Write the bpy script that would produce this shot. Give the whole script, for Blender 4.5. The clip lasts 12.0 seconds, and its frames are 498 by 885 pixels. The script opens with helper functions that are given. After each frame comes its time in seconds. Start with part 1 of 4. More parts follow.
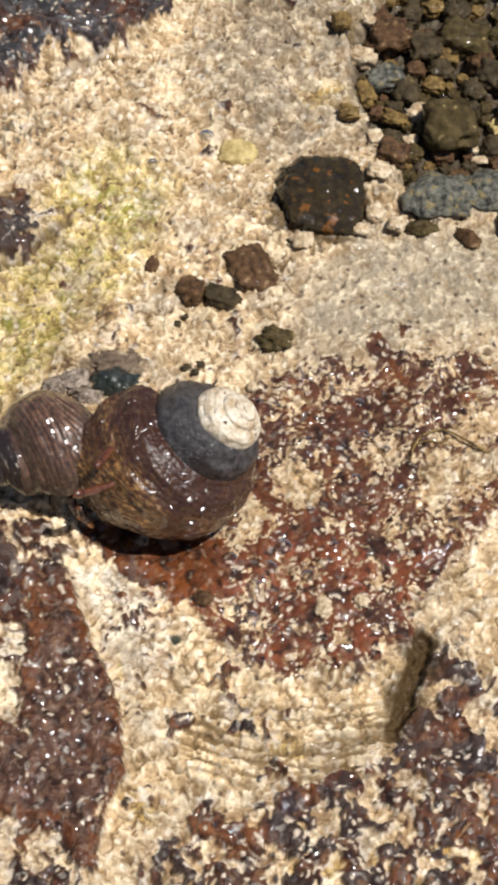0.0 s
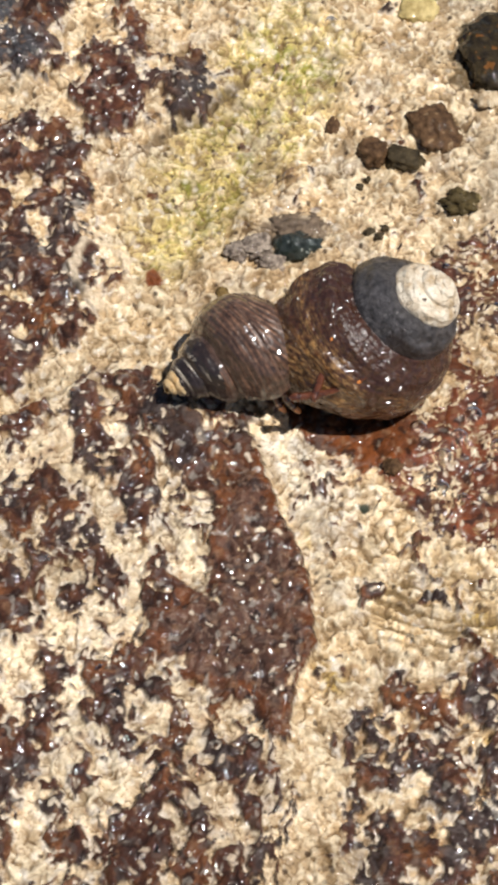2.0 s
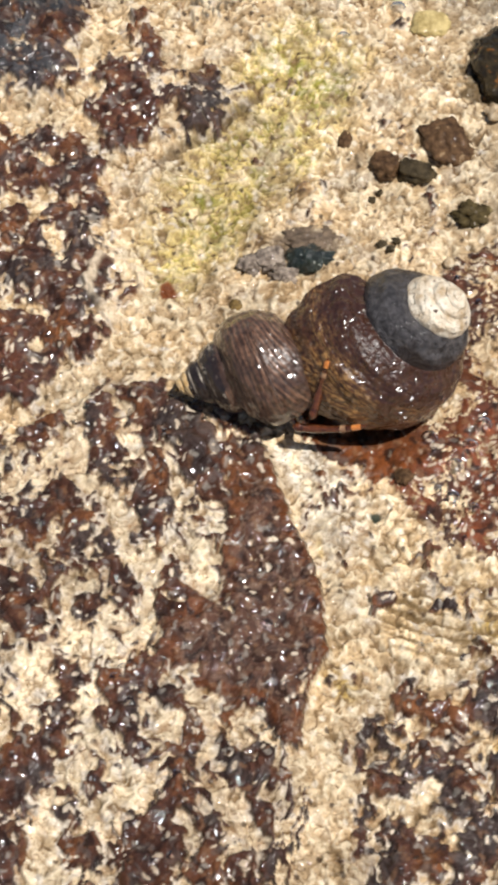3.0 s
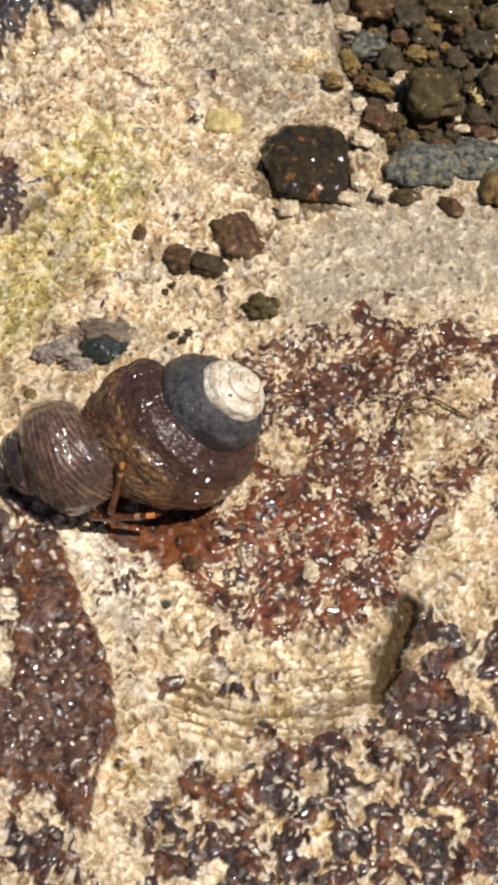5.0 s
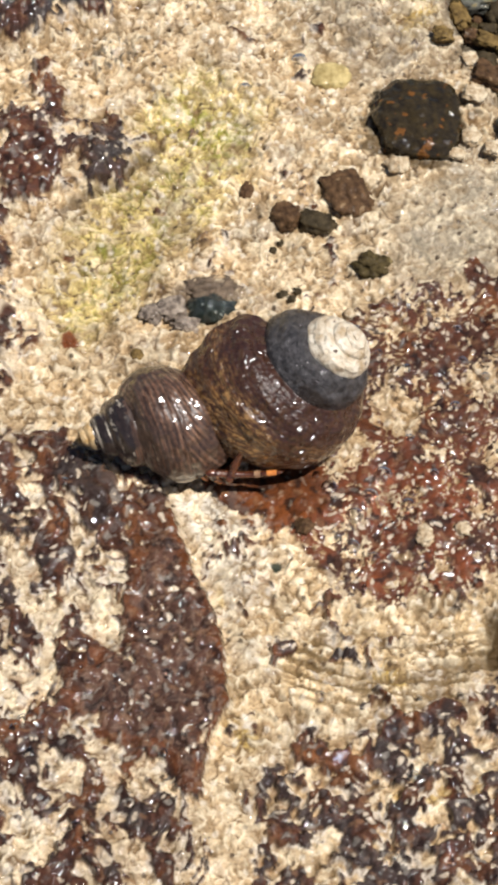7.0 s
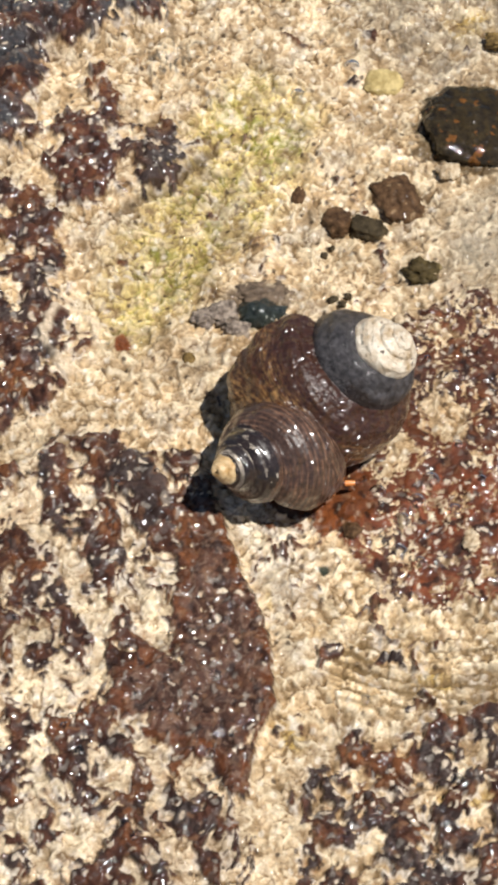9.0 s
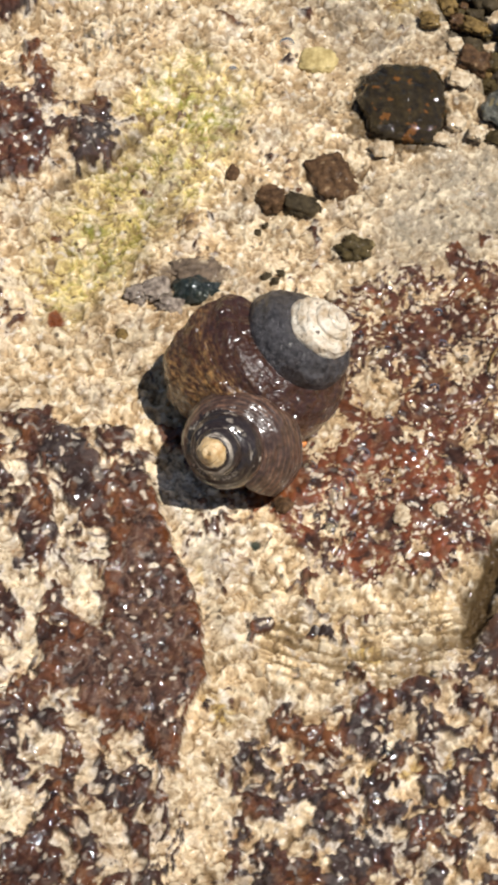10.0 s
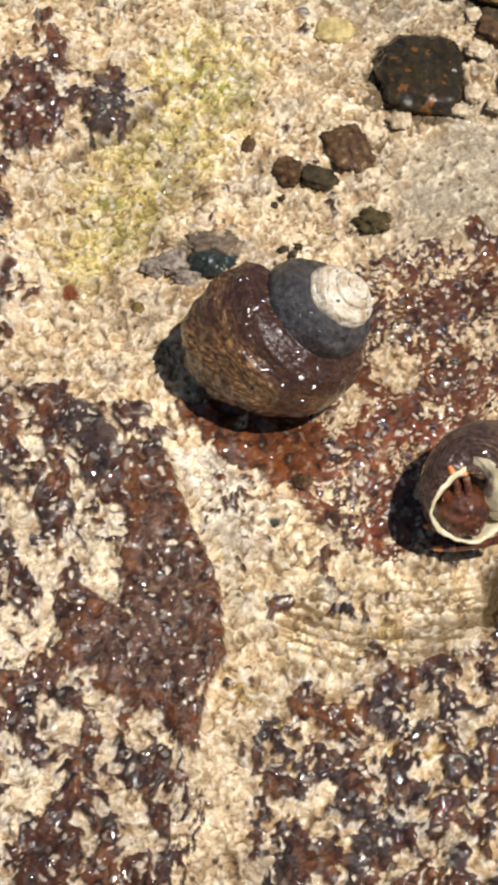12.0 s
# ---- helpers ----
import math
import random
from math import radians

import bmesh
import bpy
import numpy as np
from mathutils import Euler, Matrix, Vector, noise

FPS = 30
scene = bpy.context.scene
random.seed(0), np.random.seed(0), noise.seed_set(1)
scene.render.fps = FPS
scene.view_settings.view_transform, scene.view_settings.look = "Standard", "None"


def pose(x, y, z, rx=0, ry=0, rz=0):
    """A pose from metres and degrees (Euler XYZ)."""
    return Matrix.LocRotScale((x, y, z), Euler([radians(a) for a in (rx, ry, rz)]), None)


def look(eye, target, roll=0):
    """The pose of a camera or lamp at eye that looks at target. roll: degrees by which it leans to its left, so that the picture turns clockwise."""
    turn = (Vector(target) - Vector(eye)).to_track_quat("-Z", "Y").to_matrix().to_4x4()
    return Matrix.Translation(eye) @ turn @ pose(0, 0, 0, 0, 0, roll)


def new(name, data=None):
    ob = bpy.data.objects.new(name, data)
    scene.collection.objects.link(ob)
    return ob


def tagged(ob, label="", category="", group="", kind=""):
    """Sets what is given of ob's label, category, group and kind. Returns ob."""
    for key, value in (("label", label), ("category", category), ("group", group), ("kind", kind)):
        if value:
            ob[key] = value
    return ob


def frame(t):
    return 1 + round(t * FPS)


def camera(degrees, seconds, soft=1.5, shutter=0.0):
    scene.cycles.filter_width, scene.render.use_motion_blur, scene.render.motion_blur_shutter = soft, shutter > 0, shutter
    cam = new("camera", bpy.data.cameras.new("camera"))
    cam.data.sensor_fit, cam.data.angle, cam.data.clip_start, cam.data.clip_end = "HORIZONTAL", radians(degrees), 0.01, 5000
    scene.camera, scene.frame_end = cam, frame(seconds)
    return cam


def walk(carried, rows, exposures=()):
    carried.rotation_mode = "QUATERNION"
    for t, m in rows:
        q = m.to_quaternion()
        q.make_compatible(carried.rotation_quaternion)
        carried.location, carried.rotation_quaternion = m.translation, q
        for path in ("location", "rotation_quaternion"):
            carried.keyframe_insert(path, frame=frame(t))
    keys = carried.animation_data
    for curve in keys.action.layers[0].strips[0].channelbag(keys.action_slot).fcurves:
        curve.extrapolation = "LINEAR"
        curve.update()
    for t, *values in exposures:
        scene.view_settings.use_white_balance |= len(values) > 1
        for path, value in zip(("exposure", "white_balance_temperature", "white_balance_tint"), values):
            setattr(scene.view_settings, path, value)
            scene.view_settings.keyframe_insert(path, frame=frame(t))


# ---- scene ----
MM = 0.001

# Camera: seconds, eye (mm), point of the rock looked at (mm), roll.
PATH = [
    (0.0, 8.72, -125.28, 216.69, 15.47, 13.26, 2.8),
    (0.5, 7.42, -121.97, 218.43, 1.35, 16.63, -2.01),
    (1.0, 6.13, -122.26, 215.6, -3.96, 12.7, -3.52),
    (1.5, 1.05, -122.75, 213.09, -7.11, -0.1, -2.82),
    (2.0, -0.22, -123.58, 212.27, -7.26, -5.99, -2.52),
    (2.5, 1.3, -124.94, 211.23, -8.21, -6.73, -3.66),
    (2.7, 1.63, -124.89, 212.32, -9.77, -6.23, -4.52),
    (4.3, 5.83, -126.72, 222.24, 8, 6.17, 1.23),
    (4.5, 6.63, -126.83, 222.8, 11.4, 7.27, 2.14),
    (5.0, 6.53, -125.92, 221.08, 17.01, 8.29, 4.11),
    (5.5, 6.44, -125.84, 219.19, 17.75, 5.87, 4.43),
    (6.0, 5.56, -124.91, 218.23, 14.25, 5.8, 3.43),
    (6.5, 4.13, -124.77, 218.2, 9.54, 4.81, 2.28),
    (7.0, 2.71, -124.44, 215.79, 3.15, 2.53, 0.47),
    (7.5, 2.37, -124.56, 215.66, -1.62, 2.48, -1.25),
    (7.7, 2.53, -124.55, 216.51, -2.67, 2.18, -1.72),
    (9.3, 2.61, -124.08, 220.02, -2.76, 2.76, -1.14),
    (9.5, 3.91, -124.91, 220.22, -0.43, 1.55, -0.74),
    (10.0, 5.69, -125.86, 219.5, 5.49, -0.36, 0.83),
    (10.5, 4, -124.52, 219.33, 5.21, 0.97, 1.36),
    (11.0, -0.6, -121.39, 217.72, -1.6, 1.35, 0.53),
    (11.5, -0.95, -121.99, 218.09, -1.34, 0.75, 0.82),
    (12.0, 1.57, -123.99, 217.29, 3.27, -3.86, 1.7),
]
cam = camera(14.0, 12.0, soft=4.0)
walk(cam, [(t, look((ex * MM, ey * MM, ez * MM), (gx * MM, gy * MM, 0), roll)) for t, ex, ey, ez, gx, gy, roll in PATH], exposures=[(0.0, 0.12), (12.0, 0.12)])

# ---- light ----
SUN_WAY = Vector((0.34, -0.12, 0.93)).normalized()
sun = new("sun", bpy.data.lights.new("sun", "SUN"))
sun.data.energy, sun.data.angle, sun.data.color = 4.85, radians(0.53), (1.0, 0.965, 0.92)
sun.matrix_world = Matrix.Translation(SUN_WAY) @ SUN_WAY.to_track_quat("Z", "Y").to_matrix().to_4x4()
world = bpy.data.worlds.new("sky")
scene.world = world
world.use_nodes = True
sky = world.node_tree.nodes.new("ShaderNodeTexSky")
sky.sky_type, sky.sun_disc = "NISHITA", False
sky.sun_elevation, sky.sun_rotation = math.asin(SUN_WAY.z), math.atan2(SUN_WAY.x, SUN_WAY.y)
backg = world.node_tree.nodes["Background"]
backg.inputs["Strength"].default_value = 0.05
world.node_tree.links.new(sky.outputs["Color"], backg.inputs["Color"])


# ---- fields on the rock, in mm ----
def grain(x, y, size, seed):
    """Smooth gradient noise with bumps of that size, about -0.7 to 0.7."""
    c, s = math.cos(1.37 * seed), math.sin(1.37 * seed)
    x, y = (c * np.asarray(x) - s * np.asarray(y)) / size + 17.3 * seed, (s * np.asarray(x) + c * np.asarray(y)) / size - 9.1 * seed
    xi, yi = np.floor(x).astype(np.int64), np.floor(y).astype(np.int64)
    fx, fy = x - xi, y - yi

    def corner(a, b):
        h = ((xi + a) * 374761393 + (yi + b) * 668265263 + seed * 974634777) & 0xFFFFFFFF
        h = ((h ^ (h >> 13)) * 1274126177) & 0xFFFFFFFF
        ang = ((h ^ (h >> 16)) & 0xFFFF) * (2 * np.pi / 65536)
        return np.cos(ang) * (fx - a) + np.sin(ang) * (fy - b)

    u, v = fx * fx * fx * (fx * (fx * 6 - 15) + 10), fy * fy * fy * (fy * (fy * 6 - 15) + 10)
    lo = corner(0, 0) * (1 - u) + corner(1, 0) * u
    hi = corner(0, 1) * (1 - u) + corner(1, 1) * u
    return lo * (1 - v) + hi * v


def rough(x, y, size, seed, octaves=4, gain=0.5):
    out, amp = 0, 1.0
    for k in range(octaves):
        out = out + amp * grain(x, y, size / 2**k, seed + 31 * k)
        amp *= gain
    return out


def cells(x, y, size, seed):
    """Distance to the nearest scattered point, to the second one, in cell sizes, and a random number of the cell."""
    c, s = math.cos(2.1 * seed), math.sin(2.1 * seed)
    x, y = (c * np.asarray(x) - s * np.asarray(y)) / size + 3.7 * seed, (s * np.asarray(x) + c * np.asarray(y)) / size + 1.9 * seed
    xi, yi = np.floor(x).astype(np.int64), np.floor(y).astype(np.int64)
    one, two, own = np.full(x.shape, 9.0), np.full(x.shape, 9.0), np.zeros(x.shape)
    for a in (-1, 0, 1):
        for b in (-1, 0, 1):
            h = ((xi + a) * 374761393 + (yi + b) * 668265263 + seed * 362437) & 0xFFFFFFFF
            h = ((h ^ (h >> 13)) * 1274126177) & 0xFFFFFFFF
            h = h ^ (h >> 16)
            px, py = xi + a + (h & 1023) / 1024, yi + b + ((h >> 10) & 1023) / 1024
            d = np.hypot(x - px, y - py)
            near = d < one
            two = np.where(near, one, np.minimum(two, d))
            own = np.where(near, ((h >> 20) & 1023) / 1024, own)
            one = np.where(near, d, one)
    return one, two, own


def ease(v, lo, hi):
    v = np.clip((v - lo) / (hi - lo), 0, 1)
    return v * v * (3 - 2 * v)


def inside(x, y, outline):
    """Signed distance in mm to a closed outline, positive within."""
    near, odd = np.full(x.shape, 1e9), np.zeros(x.shape, bool)
    for (ax, ay), (bx, by) in zip(outline, outline[1:] + outline[:1]):
        ex, ey = bx - ax, by - ay
        k = np.clip(((x - ax) * ex + (y - ay) * ey) / (ex * ex + ey * ey), 0, 1)
        near = np.minimum(near, np.hypot(x - ax - k * ex, y - ay - k * ey))
        if ey:
            odd ^= ((ay > y) != (by > y)) & (x < ax + (y - ay) / ey * ex)
    return np.where(odd, near, -near)


def nearest(x, y, line):
    """Distance in mm to an open line, and how far along it, 0 to 1."""
    near, along = np.full(x.shape, 1e9), np.zeros(x.shape)
    for n, ((ax, ay), (bx, by)) in enumerate(zip(line, line[1:])):
        ex, ey = bx - ax, by - ay
        k = np.clip(((x - ax) * ex + (y - ay) * ey) / (ex * ex + ey * ey), 0, 1)
        d = np.hypot(x - ax - k * ex, y - ay - k * ey)
        along = np.where(d < near, (n + k) / (len(line) - 1), along)
        near = np.minimum(near, d)
    return near, along


def spot(x, y, cx, cy, rx, ry, turn=0):
    c, s = math.cos(radians(turn)), math.sin(radians(turn))
    return np.hypot(((x - cx) * c + (y - cy) * s) / rx, (-(x - cx) * s + (y - cy) * c) / ry)


GREY_ROCK = [(-90, 110), (20, 110), (7, 92), (4, 88), (0.5, 84.5), (-2.5, 80.5), (-12, 78.5), (-19, 72.5), (-24, 69.3), (-33, 67.5), (-34.5, 57), (-35.5, 49.5), (-38.5, 47.6), (-50, 48), (-90, 50)]
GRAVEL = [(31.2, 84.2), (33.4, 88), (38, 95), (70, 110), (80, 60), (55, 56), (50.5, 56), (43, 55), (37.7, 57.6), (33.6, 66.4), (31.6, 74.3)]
SAND = [(23.1, 38.8), (30, 45.6), (36, 48), (52, 48), (80, 48), (80, 31), (48.4, 29.8), (36.3, 28.8), (27.3, 26.9), (20.0, 29.5)]
RED = [(16, 22.4), (24, 27.5), (36.2, 29.5), (48.1, 27.2), (70, 26), (70, 6), (46.5, 3.9), (40.1, -5.0), (34.8, -14.3), (27.2, -18.1), (21.8, -21.1), (15.2, -20.4), (11.1, -15.4), (7.0, -11.4), (4.2, -7.6), (6.0, -2.0), (10, 3.6), (12, 13.6)]
TAN_RIGHT = [(27.6, 12.0), (34.1, 14.6), (47.4, 17.5), (70, 16), (70, 10), (46.9, 9.7), (40.5, 0.6), (37.9, 3.8), (36.8, 9.6), (30.3, 9.5)]
FILM = [(-6.9, 2.0), (0.7, 1.6), (5.6, 2.1), (12.8, -1.3), (13.2, -6.8), (8.4, -9.9), (3.6, -7.6), (-1.3, -4.5)]
BOWL = [(8.2, -19.4), (19.1, -20.8), (32.6, -17.1), (32.6, -25.1), (25.5, -30.4), (17.7, -32.9), (7.9, -31.5), (4.2, -23.4)]
HOLLOW = [(35.8, -14.8), (38, -17.3), (34.2, -24.5), (31.6, -26.6), (31.0, -21.8)]
LOW_RIGHT = [(4, -35), (12, -34), (17.6, -33.2), (28.8, -29.0), (36.4, -22.5), (44.9, -18.0), (60.2, -11.9), (90, -10), (90, -90), (3.2, -90)]
PENINSULA = [(-6.2, -7.2), (-4.1, -14.0), (-1.4, -19.9), (0.3, -25.7), (1.0, -32.7), (-0.9, -36.2), (-2.1, -43.6), (-4.2, -43.6), (-6.2, -38.9), (-15.4, -37.3), (-18.4, -29.7), (-11.1, -24.6), (-11.0, -17.1), (-9.5, -10.3)]
LEFT_PLATE = [(-26.4, 3.1), (-18.0, 1.2), (-9.8, 1.2), (-5.6, -7.9), (-4.1, -14.0), (-1.4, -19.9), (0.3, -25.7), (1.0, -32.7), (-0.9, -36.2), (-2.1, -43.6), (-3.3, -90), (-90, -90), (-90, -8.2), (-36.3, -3.5)]
BAND = [(-29.9, 2.1), (-21.7, 3.8), (-16.0, 1.2), (-8.5, 0.6), (-6.2, -7.2), (-9.5, -10.3), (-17.8, -4.9), (-25.4, -3.4)]
UPPER_CRUST = [(-31.8, 53.5), (-26.6, 56.4), (-26, 63), (-24.9, 62.4), (-21.1, 51.5), (-21.0, 42.9), (-24.9, 39.2), (-28.6, 39.2), (-30.5, 45.8)]
UPPER_KNOB = [(-19.5, 51.5), (-14.3, 53.4), (-10.4, 50.5), (-11.1, 46.8), (-15.5, 43.9), (-18.4, 41.1), (-20.0, 44.8)]
LEFT_COLUMN = [(-90, 46.7), (-32.6, 42.9), (-27.4, 37.5), (-27.4, 25.0), (-25, 15), (-27.8, 9.1), (-35.2, 5.8), (-90, 5)]
RED_BLOB = [(-90, 10.2), (-37.5, 10.3), (-34.2, 4.5), (-36.0, 0.5), (-42.8, -0.4), (-90, -2)]
YELLOW = [(-17.7, 41.1), (-9.3, 57.9), (-3.2, 62.1), (4.8, 55.1), (1.9, 44.2), (-5.3, 32.9), (-12.4, 22.5), (-20, 18), (-24, 24), (-20, 33)]
GREEN = [(-4.5, 56.0), (2.0, 55.0), (1, 46.1), (-5.2, 34.6), (-9, 38)]
PALE = [(-5.9, -5.7), (-1.2, -3.3), (3.6, -9.4), (5.8, -16.8), (3, -22), (-0.2, -21.7), (-1.3, -17.1), (-3.8, -11)]
CREVICE = [(36.0, -14.9), (34.8, -18.6), (33.7, -22.0), (31.8, -25.6), (26.9, -27.7), (21.6, -28.6), (15.6, -28.9), (11.0, -27.4)]
OVERHANG = [(36.1, -14.6), (34.5, -19.2), (32.4, -25.4)]
EDGE = [(-21.5, 38.6), (-15.3, 42.9), (-9.1, 49.5)]


def rock(x, y):
    """Height in mm, base colour and gloss of the rock at places in mm."""
    wx = x + 1.7 * rough(x, y, 6, 3, 2) + 0.45 * rough(x, y, 1.7, 6, 2)
    wy = y + 1.7 * rough(x, y, 6, 4, 2) + 0.45 * rough(x, y, 1.7, 7, 2)
    vx, vy = x + 0.5 * rough(x, y, 2.2, 14, 2), y + 0.5 * rough(x, y, 2.2, 15, 2)

    def zone(outline, soft=1.0, ragged=True):
        return ease(inside(wx if ragged else vx, wy if ragged else vy, outline), -soft, soft)

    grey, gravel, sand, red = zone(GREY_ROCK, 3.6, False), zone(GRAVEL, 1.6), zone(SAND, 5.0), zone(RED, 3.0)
    tan_r, film, bowl, hollow = zone(TAN_RIGHT, 2.0), zone(FILM, 1.2), zone(BOWL, 2.0), zone(HOLLOW, 2.4)
    low, pen, plate, band = zone(LOW_RIGHT, 2.6), zone(PENINSULA, 2.0), zone(LEFT_PLATE, 0.6, False), zone(BAND, 1.5)
    pen = pen + (zone(PENINSULA, 0.4, False) - pen) * ease(x, -9, -5)
    plate = plate + (zone(LEFT_PLATE, 3.0) - plate) * ease(-y, 36, 44)
    up, knob, column, blob = zone(UPPER_CRUST, 2.6), zone(UPPER_KNOB, 2.2), zone(LEFT_COLUMN, 3.5), zone(RED_BLOB, 1.5)
    yellow, green, pale = zone(YELLOW, 4.0), zone(GREEN, 3.0), zone(PALE, 1.5)
    far = ease(np.maximum(np.abs(x - 5) - 60, np.abs(y - 15) - 85), 0, 12)

    # How much of the rock the dark crust covers.
    cover = np.full(x.shape, 0.06)
    for mask, value in covers(column, plate, low, red, tan_r, bowl, sand, film, pen, band, up, knob, blob, grey, pale, gravel):
        cover = cover + (value - cover) * mask
    for cx, cy, rx, ry, value in ((21.4, 6.9, 3.2, 4.0, 0.15), (24.2, -10.5, 1.1, 1.8, 0.1), (17.5, -20, 0.7, 2.6, 0.1), (15, 3, 2.0, 2.6, 0.35), (8, -25.5, 2.0, 1.6, 0.75), (-15, 16, 3, 2, 0.05), (30, 22, 4, 2, 0.4), (38, -28, 4, 6, 0.8), (2, -8.5, 3.2, 1.2, 0.4), (46, -6, 5, 5, 0.35), (-29, 22, 3, 5, 0.3), (33, 27, 2, 3.2, 0.8), (38.2, -17.9, 3.6, 2.2, 0.78), (40.7, -21.2, 3.0, 3.0, 0.66), (-26.3, 17.7, 3.0, 4.6, 0.5), (-31, 20, 3.5, 8, 0.75)):
        cover = cover + (value - cover) * (1 - ease(spot(wx, wy, cx, cy, rx, ry), 0.5, 1.2))
    cover = cover + (0.4 + 0.25 * rough(x, y, 60, 91, 3) - cover) * far
    fine = ease(red, 0.3, 0.9) * (1 - plate)
    patches = 0.40 * rough(wx, wy, 8, 10, 2) + rough(wx + 0.25 * wy * plate, wy * (0.85 - 0.3 * plate), 3.8, 11, 3, 0.55) * (0.9 - 0.7 * fine) + rough(wx, wy, 1.35 - 0.0 * fine, 12, 2, 0.6) * (0.45 - 0.2 * fine) + 0.75 * fine * rough(wx, wy, 0.8, 16, 2, 0.6) + 0.55 * fine * rough(wx, wy, 5, 19, 2)
    crust = ease(patches + (cover - 0.5) * 1.5, -0.045, 0.045)
    rim = ease(patches + (cover - 0.5) * 1.5, -0.30, -0.02)

    # Heights.
    worm = rough(vx, vy, 2.8, 21, 3, 0.5)
    vein = np.abs(rough(vx, vy, 3.0, 22, 2, 0.55))
    maze = np.abs(rough(vx + 0.5 * rough(x, y, 1.1, 23, 2), vy, 1.5, 24, 2, 0.5))
    knots = cells(vx, vy, 1.9, 5)
    knot = (1 - np.minimum(knots[0], 1) ** 2) * (0.4 + knots[2])
    lumps = cells(vx, vy, 2.1, 6)
    lump = (1 - np.minimum(lumps[0], 1) ** 2) * (0.3 + 0.9 * lumps[2])
    small = cells(vx, vy, 0.95, 7)
    bead = (1 - np.minimum(small[0], 1) ** 2) * small[2]
    h = 1.0 * rough(x, y, 22, 1, 3) * (1 - 0.5 * sand) + 0.75 * rough(x, y, 7, 2, 2) * (1 - 0.6 * sand)
    h = h + 1.9 * grey + 1.1 * plate + 0.7 * pen + 0.9 * up + 0.8 * knob + 0.5 * column + 0.6 * blob - 3.6 * gravel - 0.9 * yellow
    h = h - 1.5 * low - 0.9 * bowl - 1.5 * hollow - 0.2 * sand + 0.4 * red + 0.15 * band
    layers = np.abs(((y - 0.018 * (x - 16) ** 2 + 1.2 * rough(x, y, 8, 25, 2)) / 1.5) % 1 - 0.5)
    h = h + 0.9 * layers * bowl
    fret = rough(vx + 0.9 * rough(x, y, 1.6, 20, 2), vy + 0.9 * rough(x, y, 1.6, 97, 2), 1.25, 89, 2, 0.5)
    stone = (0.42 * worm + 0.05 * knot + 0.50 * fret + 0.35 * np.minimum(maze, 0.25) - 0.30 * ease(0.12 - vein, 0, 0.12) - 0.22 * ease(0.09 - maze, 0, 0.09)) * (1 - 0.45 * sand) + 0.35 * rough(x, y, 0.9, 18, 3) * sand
    bumps = 0.10 + 0.62 * lump + 0.38 * bead
    bumps = bumps * (1 - 0.3 * fine)
    big = cells(wx, wy, 3.4, 29)
    bumps = bumps + 1.0 * (1 - np.minimum(big[0], 1) ** 2) * (0.2 + 0.9 * big[2]) * (1 - 0.8 * fine) * (1 - 0.5 * pen) - 0.35
    h = h + 1.3 * grey * (1 - np.minimum(cells(wx, wy, 6.0, 28)[0], 1) ** 2)
    heap = ease(patches + (cover - 0.5) * 1.5, -0.14, 0.22)
    h = h + stone * (1 - heap) + bumps * heap * (1 - 0.5 * film)
    h = h - 1.2 * (1 - ease(spot(x, y, -3.0, 22.6, 4.2, 3.0, 10), 0.5, 1.1)) - 0.8 * (1 - ease(spot(x, y, 7, -14, 1.2, 1.5), 0.4, 1.2))
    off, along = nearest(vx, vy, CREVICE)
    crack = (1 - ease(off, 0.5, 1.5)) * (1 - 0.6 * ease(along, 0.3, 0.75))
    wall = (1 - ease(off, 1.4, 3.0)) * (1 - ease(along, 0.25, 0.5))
    strata = (1 - ease(off, 3.0, 6.5)) * ease(along, 0.25, 0.45) * (1 - crust)
    waves = np.cos((y - 0.014 * (x - 22) ** 2) * 2 * np.pi / 1.5 + 3.4 * rough(x * 0.5, y, 4, 26, 2))
    h = h + 0.24 * strata * waves * ease(rough(x, y, 7, 96, 2), -0.3, 0.2)
    off, along = nearest(vx, vy, EDGE)
    lip = (1 - ease(off, 0.25, 0.9))
    h = h - 1.1 * crack - 0.6 * lip
    scar = spot(vx, vy, -26.3, 17.7, 3.6, 5.4, 8)
    ring = (1 - ease(np.abs(scar - 0.9 + 0.25 * rough(x, y, 3, 94, 2)), 0.06, 0.2)) * ease(rough(x, y, 4, 95, 2), -0.4, 0.1)
    h = h + 0.5 * ring
    h = h * (1 - 0.9 * far)

    # Colours.
    def paint(col, rgb, mask):
        mask = np.asarray(mask)[..., None]
        return col * (1 - mask) + np.asarray(rgb) * mask

    tone = rough(x, y, 9, 41, 3)
    mottle = rough(vx, vy, 2.8, 42, 3, 0.45)
    col = np.ones(x.shape + (3,)) * (0.53, 0.39, 0.23)
    col = paint(col, (0.63, 0.50, 0.335), ease(tone, -0.1, 0.5))
    col = paint(col, (0.66, 0.54, 0.20), 0.9 * yellow)
    col = paint(col, (0.76, 0.67, 0.52), 0.65 * plate)
    col = paint(col, (0.30, 0.25, 0.18), 0.9 * (1 - ease(spot(wx, wy, 23, 78, 15, 20), 0.5, 1.25)))
    col = paint(col, (0.70, 0.68, 0.62), 0.85 * pale)
    col = paint(col, (0.62, 0.47, 0.27), 0.6 * bowl)
    col = paint(col, (0.34, 0.34, 0.08), 0.45 * green * ease(rough(wx, wy, 3.0, 43, 3), -0.1, 0.3))
